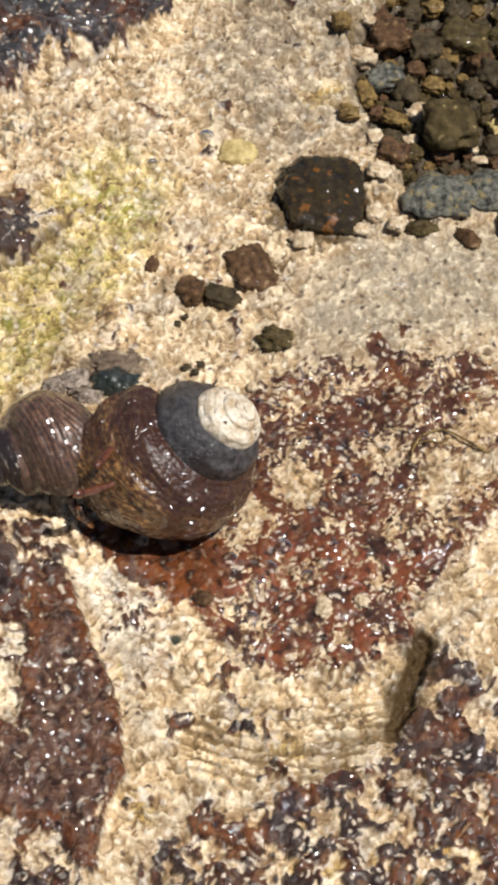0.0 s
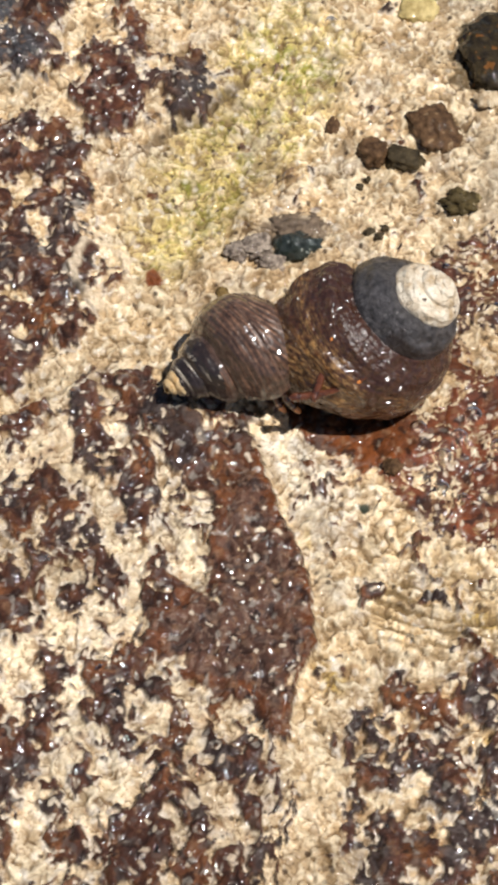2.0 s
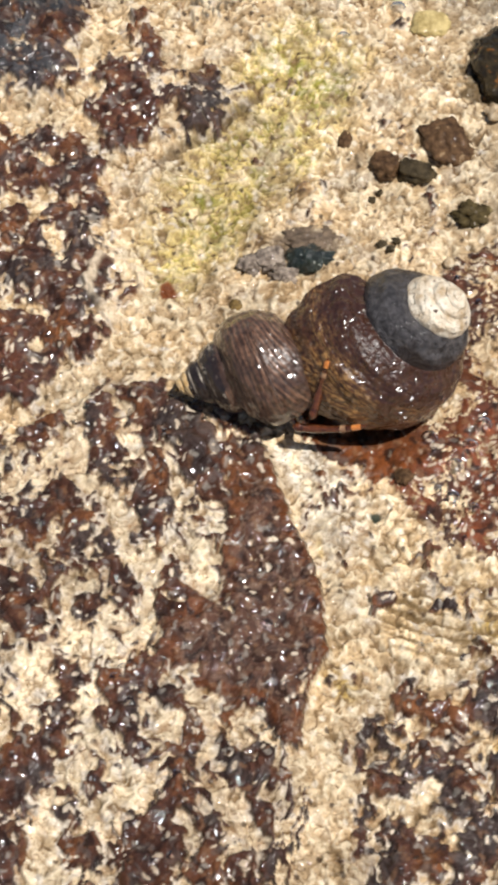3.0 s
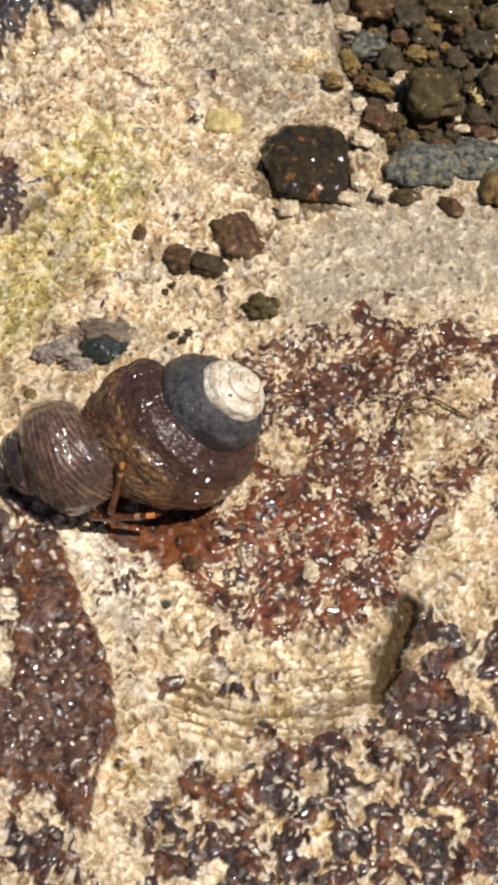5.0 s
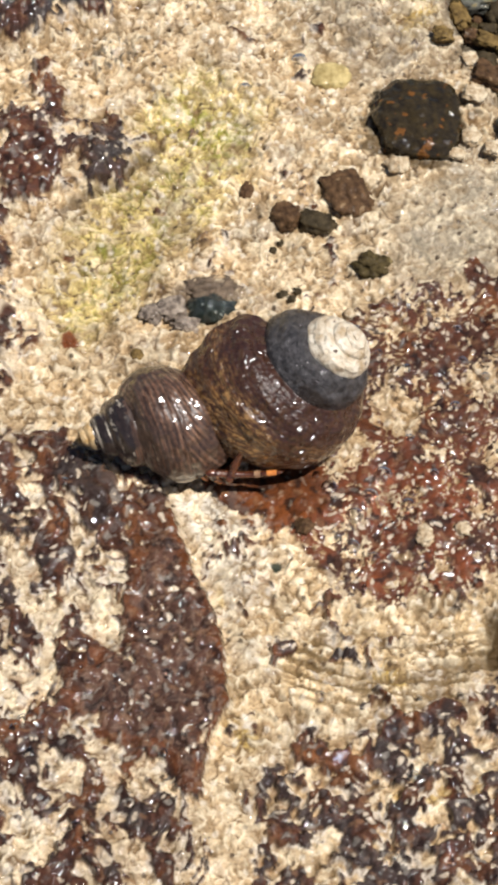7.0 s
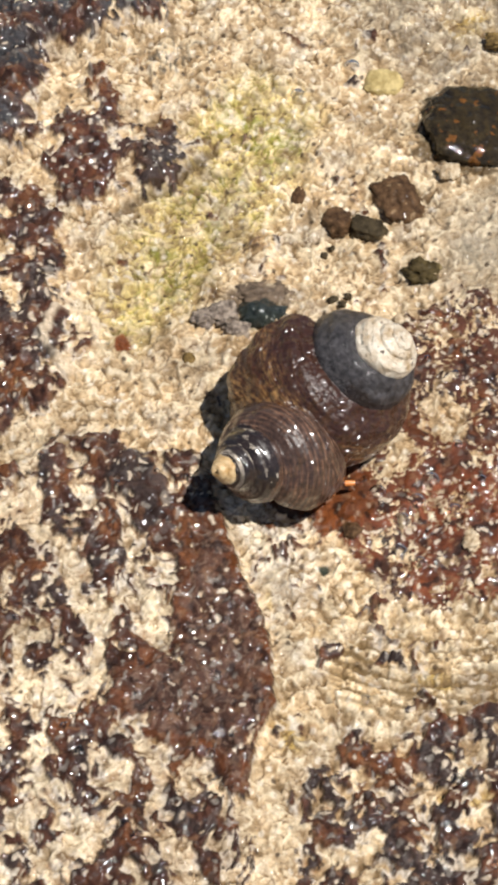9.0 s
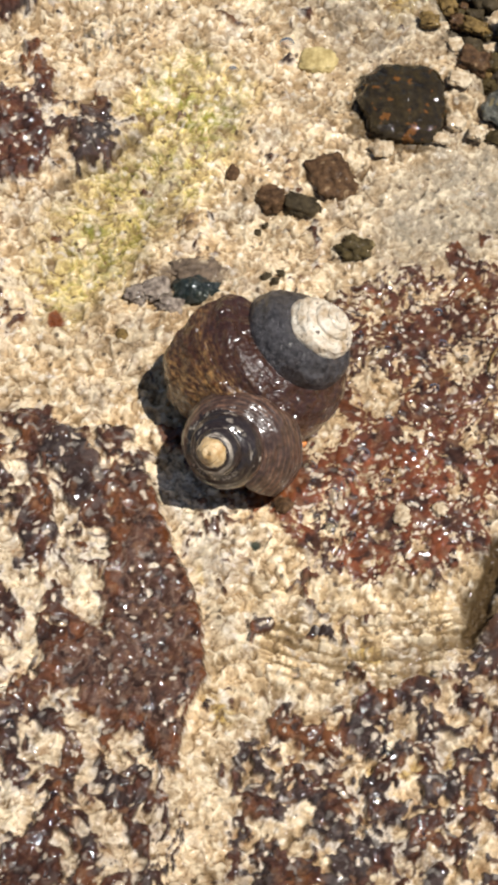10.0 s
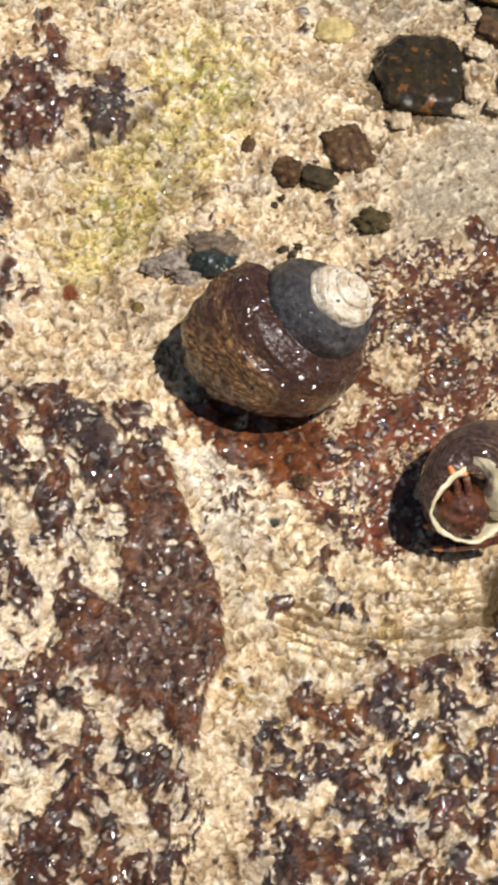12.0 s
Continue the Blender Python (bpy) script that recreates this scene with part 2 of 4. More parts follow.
    for cx, cy, r in ((-1.2, 46.5, 2.6), (-8.3, 37, 2.4), (2, 50, 1.8), (-4, 55, 2.2), (-6, 41, 1.6), (-16, 33, 2.2), (-10, 33, 1.2)):
        col = paint(col, (0.20, 0.23, 0.02), 0.9 * (1 - ease(spot(wx, wy, cx, cy, r, r * 0.8), 0.3, 1.3)) * ease(vein, 0.02, 0.2))
    for cx, cy, rx, ry in ((-0.3, -18.3, 0.8, 1.6), (22.6, -43.4, 3.4, 1.7), (27, -43, 3, 2), (2.2, -36, 2, 2.5), (20, -28.5, 3, 1.6), (39, -40, 4, 2.6), (32, 84, 2.5, 3), (26, 72, 4, 3)):
        col = paint(col, (0.56, 0.38, 0.06), 0.7 * (1 - ease(spot(wx, wy, cx, cy, rx, ry), 0.4, 1.3)))
    col = paint(col, (0.78, 0.65, 0.45), 0.7 * ease(mottle, 0.05, 0.4))
    stain = rough(x, y, 8, 47, 3)
    col = paint(col, (0.34, 0.255, 0.16), 0.5 * ease(stain, 0.05, 0.45) * (1 - 0.4 * yellow))
    col = paint(col, (0.46, 0.42, 0.36), 0.55 * ease(rough(x, y, 6, 48, 3), 0.15, 0.5))
    # Overhang's shade painted grey-brown along the inner edge of the low ground.
    col = paint(col, (0.20, 0.155, 0.11), 0.6 * low * (1 - ease(inside(wx, wy, LOW_RIGHT), 1.5, 5.0)))
    col = paint(col, (0.33, 0.235, 0.13), 0.5 * ease(-mottle, 0.02, 0.38))
    # Brown deposit lines in veins and between knots, doubling as painted crease shade.
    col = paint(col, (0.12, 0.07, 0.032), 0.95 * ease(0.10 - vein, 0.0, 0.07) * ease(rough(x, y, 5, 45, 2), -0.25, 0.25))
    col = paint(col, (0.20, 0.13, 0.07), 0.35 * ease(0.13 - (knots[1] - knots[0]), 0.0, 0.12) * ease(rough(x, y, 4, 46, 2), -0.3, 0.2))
    col = paint(col, (0.34, 0.305, 0.24), 0.75 * sand)
    col = paint(col, (0.15, 0.14, 0.11), 0.75 * sand * ease(rough(vx, vy, 0.9, 17, 3), 0.18, 0.42) * ease(rough(x, y, 4, 49, 2), -0.2, 0.3))
    # Maze grooves: brown lines with groove shade painted in.
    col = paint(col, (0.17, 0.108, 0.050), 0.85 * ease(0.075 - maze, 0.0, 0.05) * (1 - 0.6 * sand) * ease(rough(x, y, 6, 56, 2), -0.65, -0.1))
    col = paint(col, (0.19, 0.195, 0.018), 0.9 * np.maximum(0.6 * yellow, green) * ease(0.22 - maze, 0.0, 0.12) * ease(rough(x, y, 7, 58, 2), -0.2, 0.15))
    col = paint(col, (0.22, 0.15, 0.075), 0.8 * bowl * ease(0.2 - layers, 0, 0.12) * ease(rough(x, y, 5, 57, 2), -0.4, 0.1) * ease(-20 - y, 0, 5))
    # Fine relief's lighting painted in: pale on raised bumps, dark in dips.
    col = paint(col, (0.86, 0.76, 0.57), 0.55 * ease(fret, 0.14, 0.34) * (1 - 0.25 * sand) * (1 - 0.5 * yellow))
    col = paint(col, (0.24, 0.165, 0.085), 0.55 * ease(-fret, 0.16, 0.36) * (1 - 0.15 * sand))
    speck = cells(x, y, 1.5, 9)
    col = paint(col, (0.82, 0.77, 0.66), 0.6 * ease(-speck[0], -0.34, -0.14) * (speck[2] > 0.75) * (1 - 0.85 * sand))
    col = paint(col, (0.05, 0.03, 0.02), 0.85 * ease(-speck[0], -0.24, -0.16) * (speck[2] < 0.14))
    col = paint(col, (0.26, 0.15, 0.075), 0.6 * rim * (1 - crust) * ease(rough(x, y, 2.0, 44, 2), -0.3, 0.3))
    light = rough(x, y, 4.5, 71, 3) + 0.7 * rough(x, y, 13, 72, 2)
    col = col * (1 + 0.38 * np.clip(light, -0.6, 0.5) * (1 - 0.5 * sand))[..., None]
    col = paint(col, (0.80, 0.70, 0.51), 0.4 * ease(rough(vx, vy, 2.6, 73, 3), 0.16, 0.42) * (1 - 0.6 * sand) * (1 - 0.6 * yellow))
    streaks = rough(vx * 2.2, vy * 0.7, 1.6, 74, 3)
    col = paint(col, (0.075, 0.068, 0.055), 0.8 * (1 - ease(spot(wx, wy, -15.9, 65.6, 4.2, 4.8), 0.4, 1.2)) * ease(streaks, 0.02, 0.25))
    # Brown wall above the crevice, painted darker to hold its shade too.
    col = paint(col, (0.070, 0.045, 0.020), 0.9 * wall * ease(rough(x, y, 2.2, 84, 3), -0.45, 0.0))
    # Shade painted dark into the crevice and along the crust's lower edge.
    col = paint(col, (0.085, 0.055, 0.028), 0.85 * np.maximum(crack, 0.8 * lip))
    col = paint(col, (0.17, 0.115, 0.055), 0.9 * strata * ease(-waves, 0.1, 0.7) * ease(rough(x, y, 6, 27, 2), -0.4, 0.0))
    col = paint(col, (0.62, 0.58, 0.52), 0.8 * rim * (1 - crust) * (1 - red) * ease(rough(x, y, 3.0, 76, 2), -0.1, 0.25))
    col = paint(col, (0.25, 0.215, 0.165), 0.5 * (1 - ease(spot(wx, wy, 24, 80, 16, 20), 0.5, 1.2)) * ease(rough(vx, vy, 3.2, 81, 3), -0.35, 0.2))
    col = paint(col, (0.060, 0.038, 0.016), 0.85 * (1 - ease(spot(wx, wy, 25.8, 52.6, 7.6, 7.8) + 0.35 * rough(x, y, 1.8, 82, 2), 0.85, 1.1)))
    col = paint(col, (0.23, 0.20, 0.15), 0.6 * sand * ease(rough(x, y, 3.4, 83, 3), 0.05, 0.4))
    col = col * (0.92, 0.89, 0.85)
    hue = rough(x, y, 6, 51, 3)
    dark = np.ones(x.shape + (3,)) * (0.068, 0.027, 0.015)
    dark = paint(dark, (0.042, 0.031, 0.027), 0.8 * ease(hue, 0.06 - 0.1 * low, 0.32 - 0.1 * low) * (1 - 0.85 * red) * (1 - 0.6 * pen))
    dark = paint(dark, (0.135, 0.050, 0.018), ease(-hue, 0.12, 0.42))
    dark = paint(dark, (0.150, 0.042, 0.016), 0.9 * red * ease(0.3 - hue, -0.1, 0.3) * (0.25 + 0.75 * (1 - ease(spot(wx, wy, 22, -9, 16, 12), 0.6, 1.5))))
    dark = paint(dark, (0.135, 0.040, 0.011), 0.9 * film)
    dark = paint(dark, (0.040, 0.036, 0.034), 0.8 * knob)
    dark = paint(dark, (0.11, 0.036, 0.018), 0.6 * np.maximum(blob, 0.6 * up))
    dark = paint(dark, (0.086, 0.043, 0.028), 0.7 * pen)
    dark = paint(dark, (0.115, 0.036, 0.010), 0.92 * pen * (1 - ease(inside(vx, vy, PENINSULA), 0.8, 1.9)))
    dark = paint(dark, (0.050, 0.052, 0.056), 0.9 * grey * ease(rough(x, y, 6, 52, 3), -0.35, 0.05))
    dark = dark * (0.40 + 0.5 * lumps[2] + 0.5 * small[2])[..., None]
    dark = paint(dark, (0.20, 0.105, 0.055), 0.55 * ease(rough(vx, vy, 1.5, 53, 3), 0.15, 0.45))
    dark = paint(dark, (0.018, 0.008, 0.005), 0.85 * ease(rough(vx, vy, 1.8, 54, 3), 0.12, 0.4))
    dark = paint(dark, (0.30, 0.27, 0.23), 0.6 * ease(rough(vx, vy, 1.3, 55, 2), 0.28, 0.5) * (1 - 0.8 * film) * (1 - 0.6 * fine))
    dark = paint(dark, (0.10, 0.082, 0.074), 0.5 * ease(rough(wx, wy, 1.7, 75, 3), 0.15, 0.4) * (1 - 0.8 * fine) * (1 - 0.5 * pen))
    dark = paint(dark, (0.21, 0.135, 0.095), 0.5 * pen * ease(rough(wx, wy, 1.0, 79, 3, 0.6), 0.08, 0.38))
    flake = cells(wx, wy, 0.8, 13)
    dark = paint(dark, (0.55, 0.46, 0.35), 0.9 * ease(-flake[0], -0.42, -0.26) * (flake[2] > 0.88 - 0.06 * fine + 0.05 * grey + 0.08 * pen) * (1 - 0.8 * film))
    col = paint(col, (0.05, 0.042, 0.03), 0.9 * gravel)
    full = crust * (1 - 0.8 * gravel)
    col = col * (1 - full[..., None]) + dark * full[..., None]
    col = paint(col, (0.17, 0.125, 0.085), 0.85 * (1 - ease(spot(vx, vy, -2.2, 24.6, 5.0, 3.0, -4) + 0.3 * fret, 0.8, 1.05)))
    col = paint(col, (0.62, 0.51, 0.37), 0.7 * ring * (1 - film))
    col = paint(col, (0.012, 0.022, 0.016), 0.95 * (1 - ease(spot(wx, wy, 7, -14, 0.8, 1.1), 0.6, 1.2)))
    col = paint(col, (0.13, 0.034, 0.010), 0.95 * (1 - ease(spot(vx, vy, -19.7, 17.4, 1.2, 1.6), 0.75, 1.15)))
    # Recess shade put into the hollow's colour.
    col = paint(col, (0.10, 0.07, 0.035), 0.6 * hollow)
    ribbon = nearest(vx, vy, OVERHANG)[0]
    # Brown wall strip; its dark tone also paints in the shade beneath the edge.
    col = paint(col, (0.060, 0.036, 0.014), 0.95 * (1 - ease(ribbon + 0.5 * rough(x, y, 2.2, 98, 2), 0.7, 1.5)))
    gloss = 0.30 + 0.66 * crust + 0.2 * rough(x, y, 4, 61, 2) - 0.12 * sand + 0.2 * film
    col = paint(col, (0.36, 0.27, 0.165), far)
    gloss = gloss + (0.4 - gloss) * far
    return h, col, np.clip(gloss, 0, 1)


def covers(column, plate, low, red, tan_r, bowl, sand, film, pen, band, up, knob, blob, grey, pale, gravel):
    """Zones and the share of crust in each, later ones over earlier ones."""
    return ((column, 0.63), (plate, 0.53), (low, 0.57), (red, 0.62), (tan_r, 0.33), (bowl, 0.21), (sand, 0.05), (film, 0.97), (pen, 0.82), (band, 0.74), (up, 0.82), (knob, 0.74), (blob, 0.88), (grey, 0.9), (pale, 0.32), (gravel, 0.3))


# ---- materials ----
def material(name):
    m = bpy.data.materials.new(name)
    m.use_nodes = True
    return m, m.node_tree.nodes, m.node_tree.links, m.node_tree.nodes["Principled BSDF"]


def noise_node(nodes, links, coords, size, detail=4.0, rough_=0.6):
    n = nodes.new("ShaderNodeTexNoise")
    n.inputs["Scale"].default_value, n.inputs["Detail"].default_value, n.inputs["Roughness"].default_value = 1 / (size * MM), detail, rough_
    links.new(coords, n.inputs["Vector"])
    return n.outputs["Fac"]


def ramp(nodes, links, fac, stops):
    n = nodes.new("ShaderNodeValToRGB")
    while len(n.color_ramp.elements) < len(stops):
        n.color_ramp.elements.new(0.5)
    for e, (p, c) in zip(n.color_ramp.elements, stops):
        e.position, e.color = p, (*c, 1)
    links.new(fac, n.inputs["Fac"])
    return n.outputs["Color"]


def mixed(nodes, links, kind, fac, a, b):
    n = nodes.new("ShaderNodeMix")
    n.data_type, n.blend_type = "RGBA", kind
    for socket, v in ((n.inputs["Factor"], fac), (n.inputs["A"], a), (n.inputs["B"], b)):
        if isinstance(v, (int, float)):
            socket.default_value = v
        elif isinstance(v, tuple):
            socket.default_value = (*v, 1)
        else:
            links.new(v, socket)
    return n.outputs["Result"]


def bumped(nodes, links, shader, heights, far, strength):
    before = None
    for height in heights:
        n = nodes.new("ShaderNodeBump")
        n.inputs["Distance"].default_value, n.inputs["Strength"].default_value = far * MM, strength
        links.new(height, n.inputs["Height"])
        if before:
            links.new(before, n.inputs["Normal"])
        before, far = n.outputs["Normal"], far * 0.5
    links.new(before, shader.inputs["Normal"])


def place(nodes):
    return nodes.new("ShaderNodeTexCoord").outputs["Object"]


def rock_material():
    m, nodes, links, shader = material("wet_rock")
    at = place(nodes)
    tint, gloss = nodes.new("ShaderNodeAttribute"), nodes.new("ShaderNodeAttribute")
    tint.attribute_name, gloss.attribute_name = "tint", "gloss"
    fine, coarse = noise_node(nodes, links, at, 0.6, 3), noise_node(nodes, links, at, 1.6, 2)
    shade = ramp(nodes, links, fine, [(0.3, (0.74, 0.71, 0.67)), (0.5, (1.0, 1.0, 1.0)), (0.7, (1.15, 1.15, 1.13))])
    broad = ramp(nodes, links, noise_node(nodes, links, at, 45, 7, 0.65), [(0.36, (0.74, 0.70, 0.66)), (0.5, (1.0, 1.0, 1.0)), (0.66, (1.14, 1.14, 1.13))])
    shade = mixed(nodes, links, "MULTIPLY", 1.0, shade, broad)
    links.new(mixed(nodes, links, "MULTIPLY", 1.0, tint.outputs["Color"], shade), shader.inputs["Base Color"])
    shader.inputs["Roughness"].default_value, shader.inputs["Specular IOR Level"].default_value = 0.7, 0.1
    bumped(nodes, links, shader, (coarse, fine), 0.30, 0.6)
    links.new(gloss.outputs["Fac"], shader.inputs["Coat Weight"])
    shader.inputs["Coat Roughness"].default_value, shader.inputs["Coat IOR"].default_value = 0.10, 1.42
    film = nodes.new("ShaderNodeBump")
    film.inputs["Distance"].default_value, film.inputs["Strength"].default_value = 0.6 * MM, 0.8
    links.new(noise_node(nodes, links, at, 1.5, 0.5), film.inputs["Height"])
    links.new(film.outputs["Normal"], shader.inputs["Coat Normal"])
    return m


def shell_material(name, stops, size, stretch, cords, cord_tint, patch, relief=0.1, bump=0.5, way="Y", shoulder=None, beads=2.2, wander=4.0):
    """Shell horn: mottled along the whorls, darker and redder in patches, with fine cords that follow the coil, under a film of water."""
    m, nodes, links, shader = material(name)
    whorl = nodes.new("ShaderNodeAttribute")
    whorl.attribute_name = "whorl"
    scaled = nodes.new("ShaderNodeVectorMath")
    scaled.operation = "MULTIPLY"
    scaled.inputs[1].default_value = stretch
    links.new(whorl.outputs["Vector"], scaled.inputs[0])
    at = place(nodes)
    streak, wide = noise_node(nodes, links, scaled.outputs["Vector"], size, 4), noise_node(nodes, links, at, 6.0, 3)
    fine, lumps = noise_node(nodes, links, at, 0.6, 3), noise_node(nodes, links, at, 2.4, 2)
    wave = nodes.new("ShaderNodeTexWave")
    wave.wave_type, wave.bands_direction = "BANDS", way
    wave.inputs["Scale"].default_value, wave.inputs["Distortion"].default_value, wave.inputs["Detail"].default_value = cords, wander, 2.5
    wave.inputs["Detail Scale"].default_value = 1.5
    links.new(whorl.outputs["Vector"], wave.inputs["Vector"])
    base = ramp(nodes, links, streak, stops)
    lines = ramp(nodes, links, wave.outputs["Fac"], [(0.35, (1.0, 1.0, 1.0)), (0.85, cord_tint)])
    base = mixed(nodes, links, "MULTIPLY", 1.0, base, lines)
    base = mixed(nodes, links, "MIX", ramp(nodes, links, wide, [(0.46, (0, 0, 0)), (0.6, (0.85, 0.85, 0.85))]), base, patch)
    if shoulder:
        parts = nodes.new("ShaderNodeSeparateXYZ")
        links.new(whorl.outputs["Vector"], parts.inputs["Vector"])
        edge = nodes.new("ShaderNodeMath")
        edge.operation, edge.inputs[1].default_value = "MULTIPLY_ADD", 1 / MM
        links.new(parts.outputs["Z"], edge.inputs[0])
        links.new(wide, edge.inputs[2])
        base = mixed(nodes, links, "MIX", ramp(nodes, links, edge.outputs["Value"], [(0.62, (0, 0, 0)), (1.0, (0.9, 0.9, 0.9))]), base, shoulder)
    shade = ramp(nodes, links, fine, [(0.3, (0.55, 0.55, 0.55)), (0.7, (1.45, 1.45, 1.45))])
    links.new(mixed(nodes, links, "MULTIPLY", 1.0, base, shade), shader.inputs["Base Color"])
    shader.inputs["Roughness"].default_value, shader.inputs["Specular IOR Level"].default_value = 0.35, 0.3
    shader.inputs["Coat Weight"].default_value, shader.inputs["Coat Roughness"].default_value = 1.0, 0.13
    flat = nodes.new("ShaderNodeMath")
    flat.operation = "MULTIPLY"
    flat.inputs[1].default_value = relief
    links.new(wave.outputs["Fac"], flat.inputs[0])
    bumped(nodes, links, shader, (lumps, flat.outputs["Value"], fine), bump, 0.8)
    film = nodes.new("ShaderNodeBump")
    film.inputs["Distance"].default_value, film.inputs["Strength"].default_value = bump * 2.4 * MM, 1.0
    links.new(noise_node(nodes, links, at, beads, 0.5), film.inputs["Height"])
    links.new(film.outputs["Normal"], shader.inputs["Coat Normal"])
    return m


def plain_material(name, dark, light, size=1.0, gloss=0.3, coat=0.0, bump=0.1, extra=None, shine=0.5):
    m, nodes, links, shader = material(name)
    at = place(nodes)
    base = ramp(nodes, links, noise_node(nodes, links, at, size, 5), [(0.34, dark), (0.66, light)])
    if extra:
        rgb, span, lo = extra
        base = mixed(nodes, links, "MIX", ramp(nodes, links, noise_node(nodes, links, at, span, 2), [(lo, (0, 0, 0)), (lo + 0.05, (1, 1, 1))]), base, rgb)
    links.new(base, shader.inputs["Base Color"])
    shader.inputs["Roughness"].default_value, shader.inputs["Specular IOR Level"].default_value = gloss, shine
    shader.inputs["Coat Weight"].default_value, shader.inputs["Coat Roughness"].default_value = coat, 0.06
    bumped(nodes, links, shader, (noise_node(nodes, links, at, size * 0.8, 4), noise_node(nodes, links, at, size * 0.25, 4)), bump, 0.7)
    skin = nodes.new("ShaderNodeBump")
    skin.inputs["Distance"].default_value, skin.inputs["Strength"].default_value = bump * 0.9 * MM, 0.8
    links.new(noise_node(nodes, links, at, size * 1.1, 1), skin.inputs["Height"])
    links.new(skin.outputs["Normal"], shader.inputs["Coat Normal"])
    return m


ROCK = rock_material()
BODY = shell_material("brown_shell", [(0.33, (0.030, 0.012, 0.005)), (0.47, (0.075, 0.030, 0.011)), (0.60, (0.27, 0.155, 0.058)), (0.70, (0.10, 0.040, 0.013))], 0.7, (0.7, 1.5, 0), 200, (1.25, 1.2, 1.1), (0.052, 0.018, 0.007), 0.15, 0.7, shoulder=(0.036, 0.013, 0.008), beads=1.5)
ERODED = plain_material("eroded_shell", (0.012, 0.010, 0.011), (0.086, 0.077, 0.079), 0.75, 0.5, 0.45, 1.0, ((0.020, 0.011, 0.009), 5.0, 0.56))
CHALK = plain_material("chalky_apex", (0.50, 0.36, 0.21), (0.86, 0.78, 0.64), 1.3, 0.5, 0.2, 1.0, ((0.10, 0.06, 0.04), 1.4, 0.64))
CRAB_SHELL = shell_material("striped_shell", [(0.36, (0.032, 0.017, 0.011)), (0.50, (0.066, 0.036, 0.024)), (0.62, (0.112, 0.068, 0.046)), (0.74, (0.048, 0.026, 0.018))], 1.0, (0.45, 1.8, 0), 290, (1.9, 1.75, 1.6), (0.050, 0.028, 0.020), 0.2, 0.4, wander=2.6, beads=1.8)
MARBLED = shell_material("marbled_shell", [(0.50, (0.020, 0.013, 0.011)), (0.57, (0.034, 0.024, 0.020)), (0.61, (0.50, 0.43, 0.34)), (0.66, (0.03, 0.02, 0.016))], 1.5, (1.6, 0.9, 0), 120, (1.05, 1.05, 1.05), (0.024, 0.015, 0.013), 0.2, 0.3)
TIP = plain_material("tan_apex", (0.45, 0.27, 0.10), (0.75, 0.58, 0.34), 1.2, 0.4, 0.3, 0.25)
NACRE = plain_material("pale_lip", (0.58, 0.47, 0.26), (0.78, 0.70, 0.50), 2.0, 0.4, 0.8, 0.25)
LEG = plain_material("red_brown_leg", (0.038, 0.010, 0.004), (0.15, 0.044, 0.015), 0.9, 0.2, 1.0, 0.12)
JOINT = plain_material("pale_joint", (0.14, 0.055, 0.025), (0.34, 0.20, 0.11), 0.7, 0.2, 1.0, 0.1)
ORANGE = plain_material("orange_band", (0.50, 0.13, 0.015), (0.80, 0.32, 0.09), 0.8, 0.25, 1.0, 0.04)
FLESH = plain_material("dark_body", (0.028, 0.007, 0.003), (0.14, 0.038, 0.012), 1.2, 0.4, 1.0, 0.6, ((0.36, 0.19, 0.10), 1.5, 0.68), 0.2)
AMBER = plain_material("amber_stone", (0.012, 0.0075, 0.0025), (0.046, 0.030, 0.009), 1.3, 0.6, 0.9, 0.8, ((0.15, 0.058, 0.010), 1.9, 0.60), 0.1)
UMBER = plain_material("umber_stone", (0.040, 0.020, 0.009), (0.145, 0.080, 0.038), 1.0, 0.6, 0.35, 0.5, ((0.26, 0.17, 0.09), 1.2, 0.64), 0.1)
SLATE = plain_material("slate_stone", (0.024, 0.017, 0.008), (0.085, 0.062, 0.032), 1.4, 0.6, 0.35, 0.5, ((0.21, 0.14, 0.06), 1.8, 0.65), 0.1)
OLIVE = plain_material("olive_stone", (0.028, 0.019, 0.006), (0.100, 0.072, 0.028), 1.4, 0.6, 0.35, 0.5, ((0.24, 0.18, 0.08), 1.6, 0.65), 0.1)
OCHRE = plain_material("ochre_stone", (0.055, 0.032, 0.010), (0.27, 0.175, 0.060), 1.2, 0.6, 0.4, 0.5, None, 0.1)
CREAM = plain_material("cream_shell_bit", (0.34, 0.22, 0.11), (0.72, 0.60, 0.42), 1.0, 0.5, 0.5, 0.5, None, 0.2)
STRAW = plain_material("straw_stone", (0.30, 0.215, 0.075), (0.60, 0.47, 0.21), 1.4, 0.5, 0.5, 0.5, None, 0.2)
DULL = plain_material("dull_brown_shell", (0.060, 0.040, 0.027), (0.19, 0.135, 0.088), 1.2, 0.5, 0.5, 0.6, None, 0.2)
PITCH = plain_material("dark_green_shell", (0.004, 0.006, 0.005), (0.024, 0.034, 0.027), 0.9, 0.3, 1.0, 0.6, ((0.30, 0.32, 0.28), 1.1, 0.64), 0.3)
MAUVE = plain_material("pinkish_grey_lump", (0.070, 0.048, 0.036), (0.42, 0.34, 0.265), 1.0, 0.4, 0.4, 0.7, None, 0.2)
BLUE = plain_material("blue_grey_shell", (0.018, 0.019, 0.015), (0.27, 0.26, 0.205), 0.9, 0.5, 0.5, 1.2, ((0.30, 0.24, 0.12), 1.6, 0.57), 0.2)
WATER = bpy.data.materials.new("water_drop")
WATER.use_nodes = True
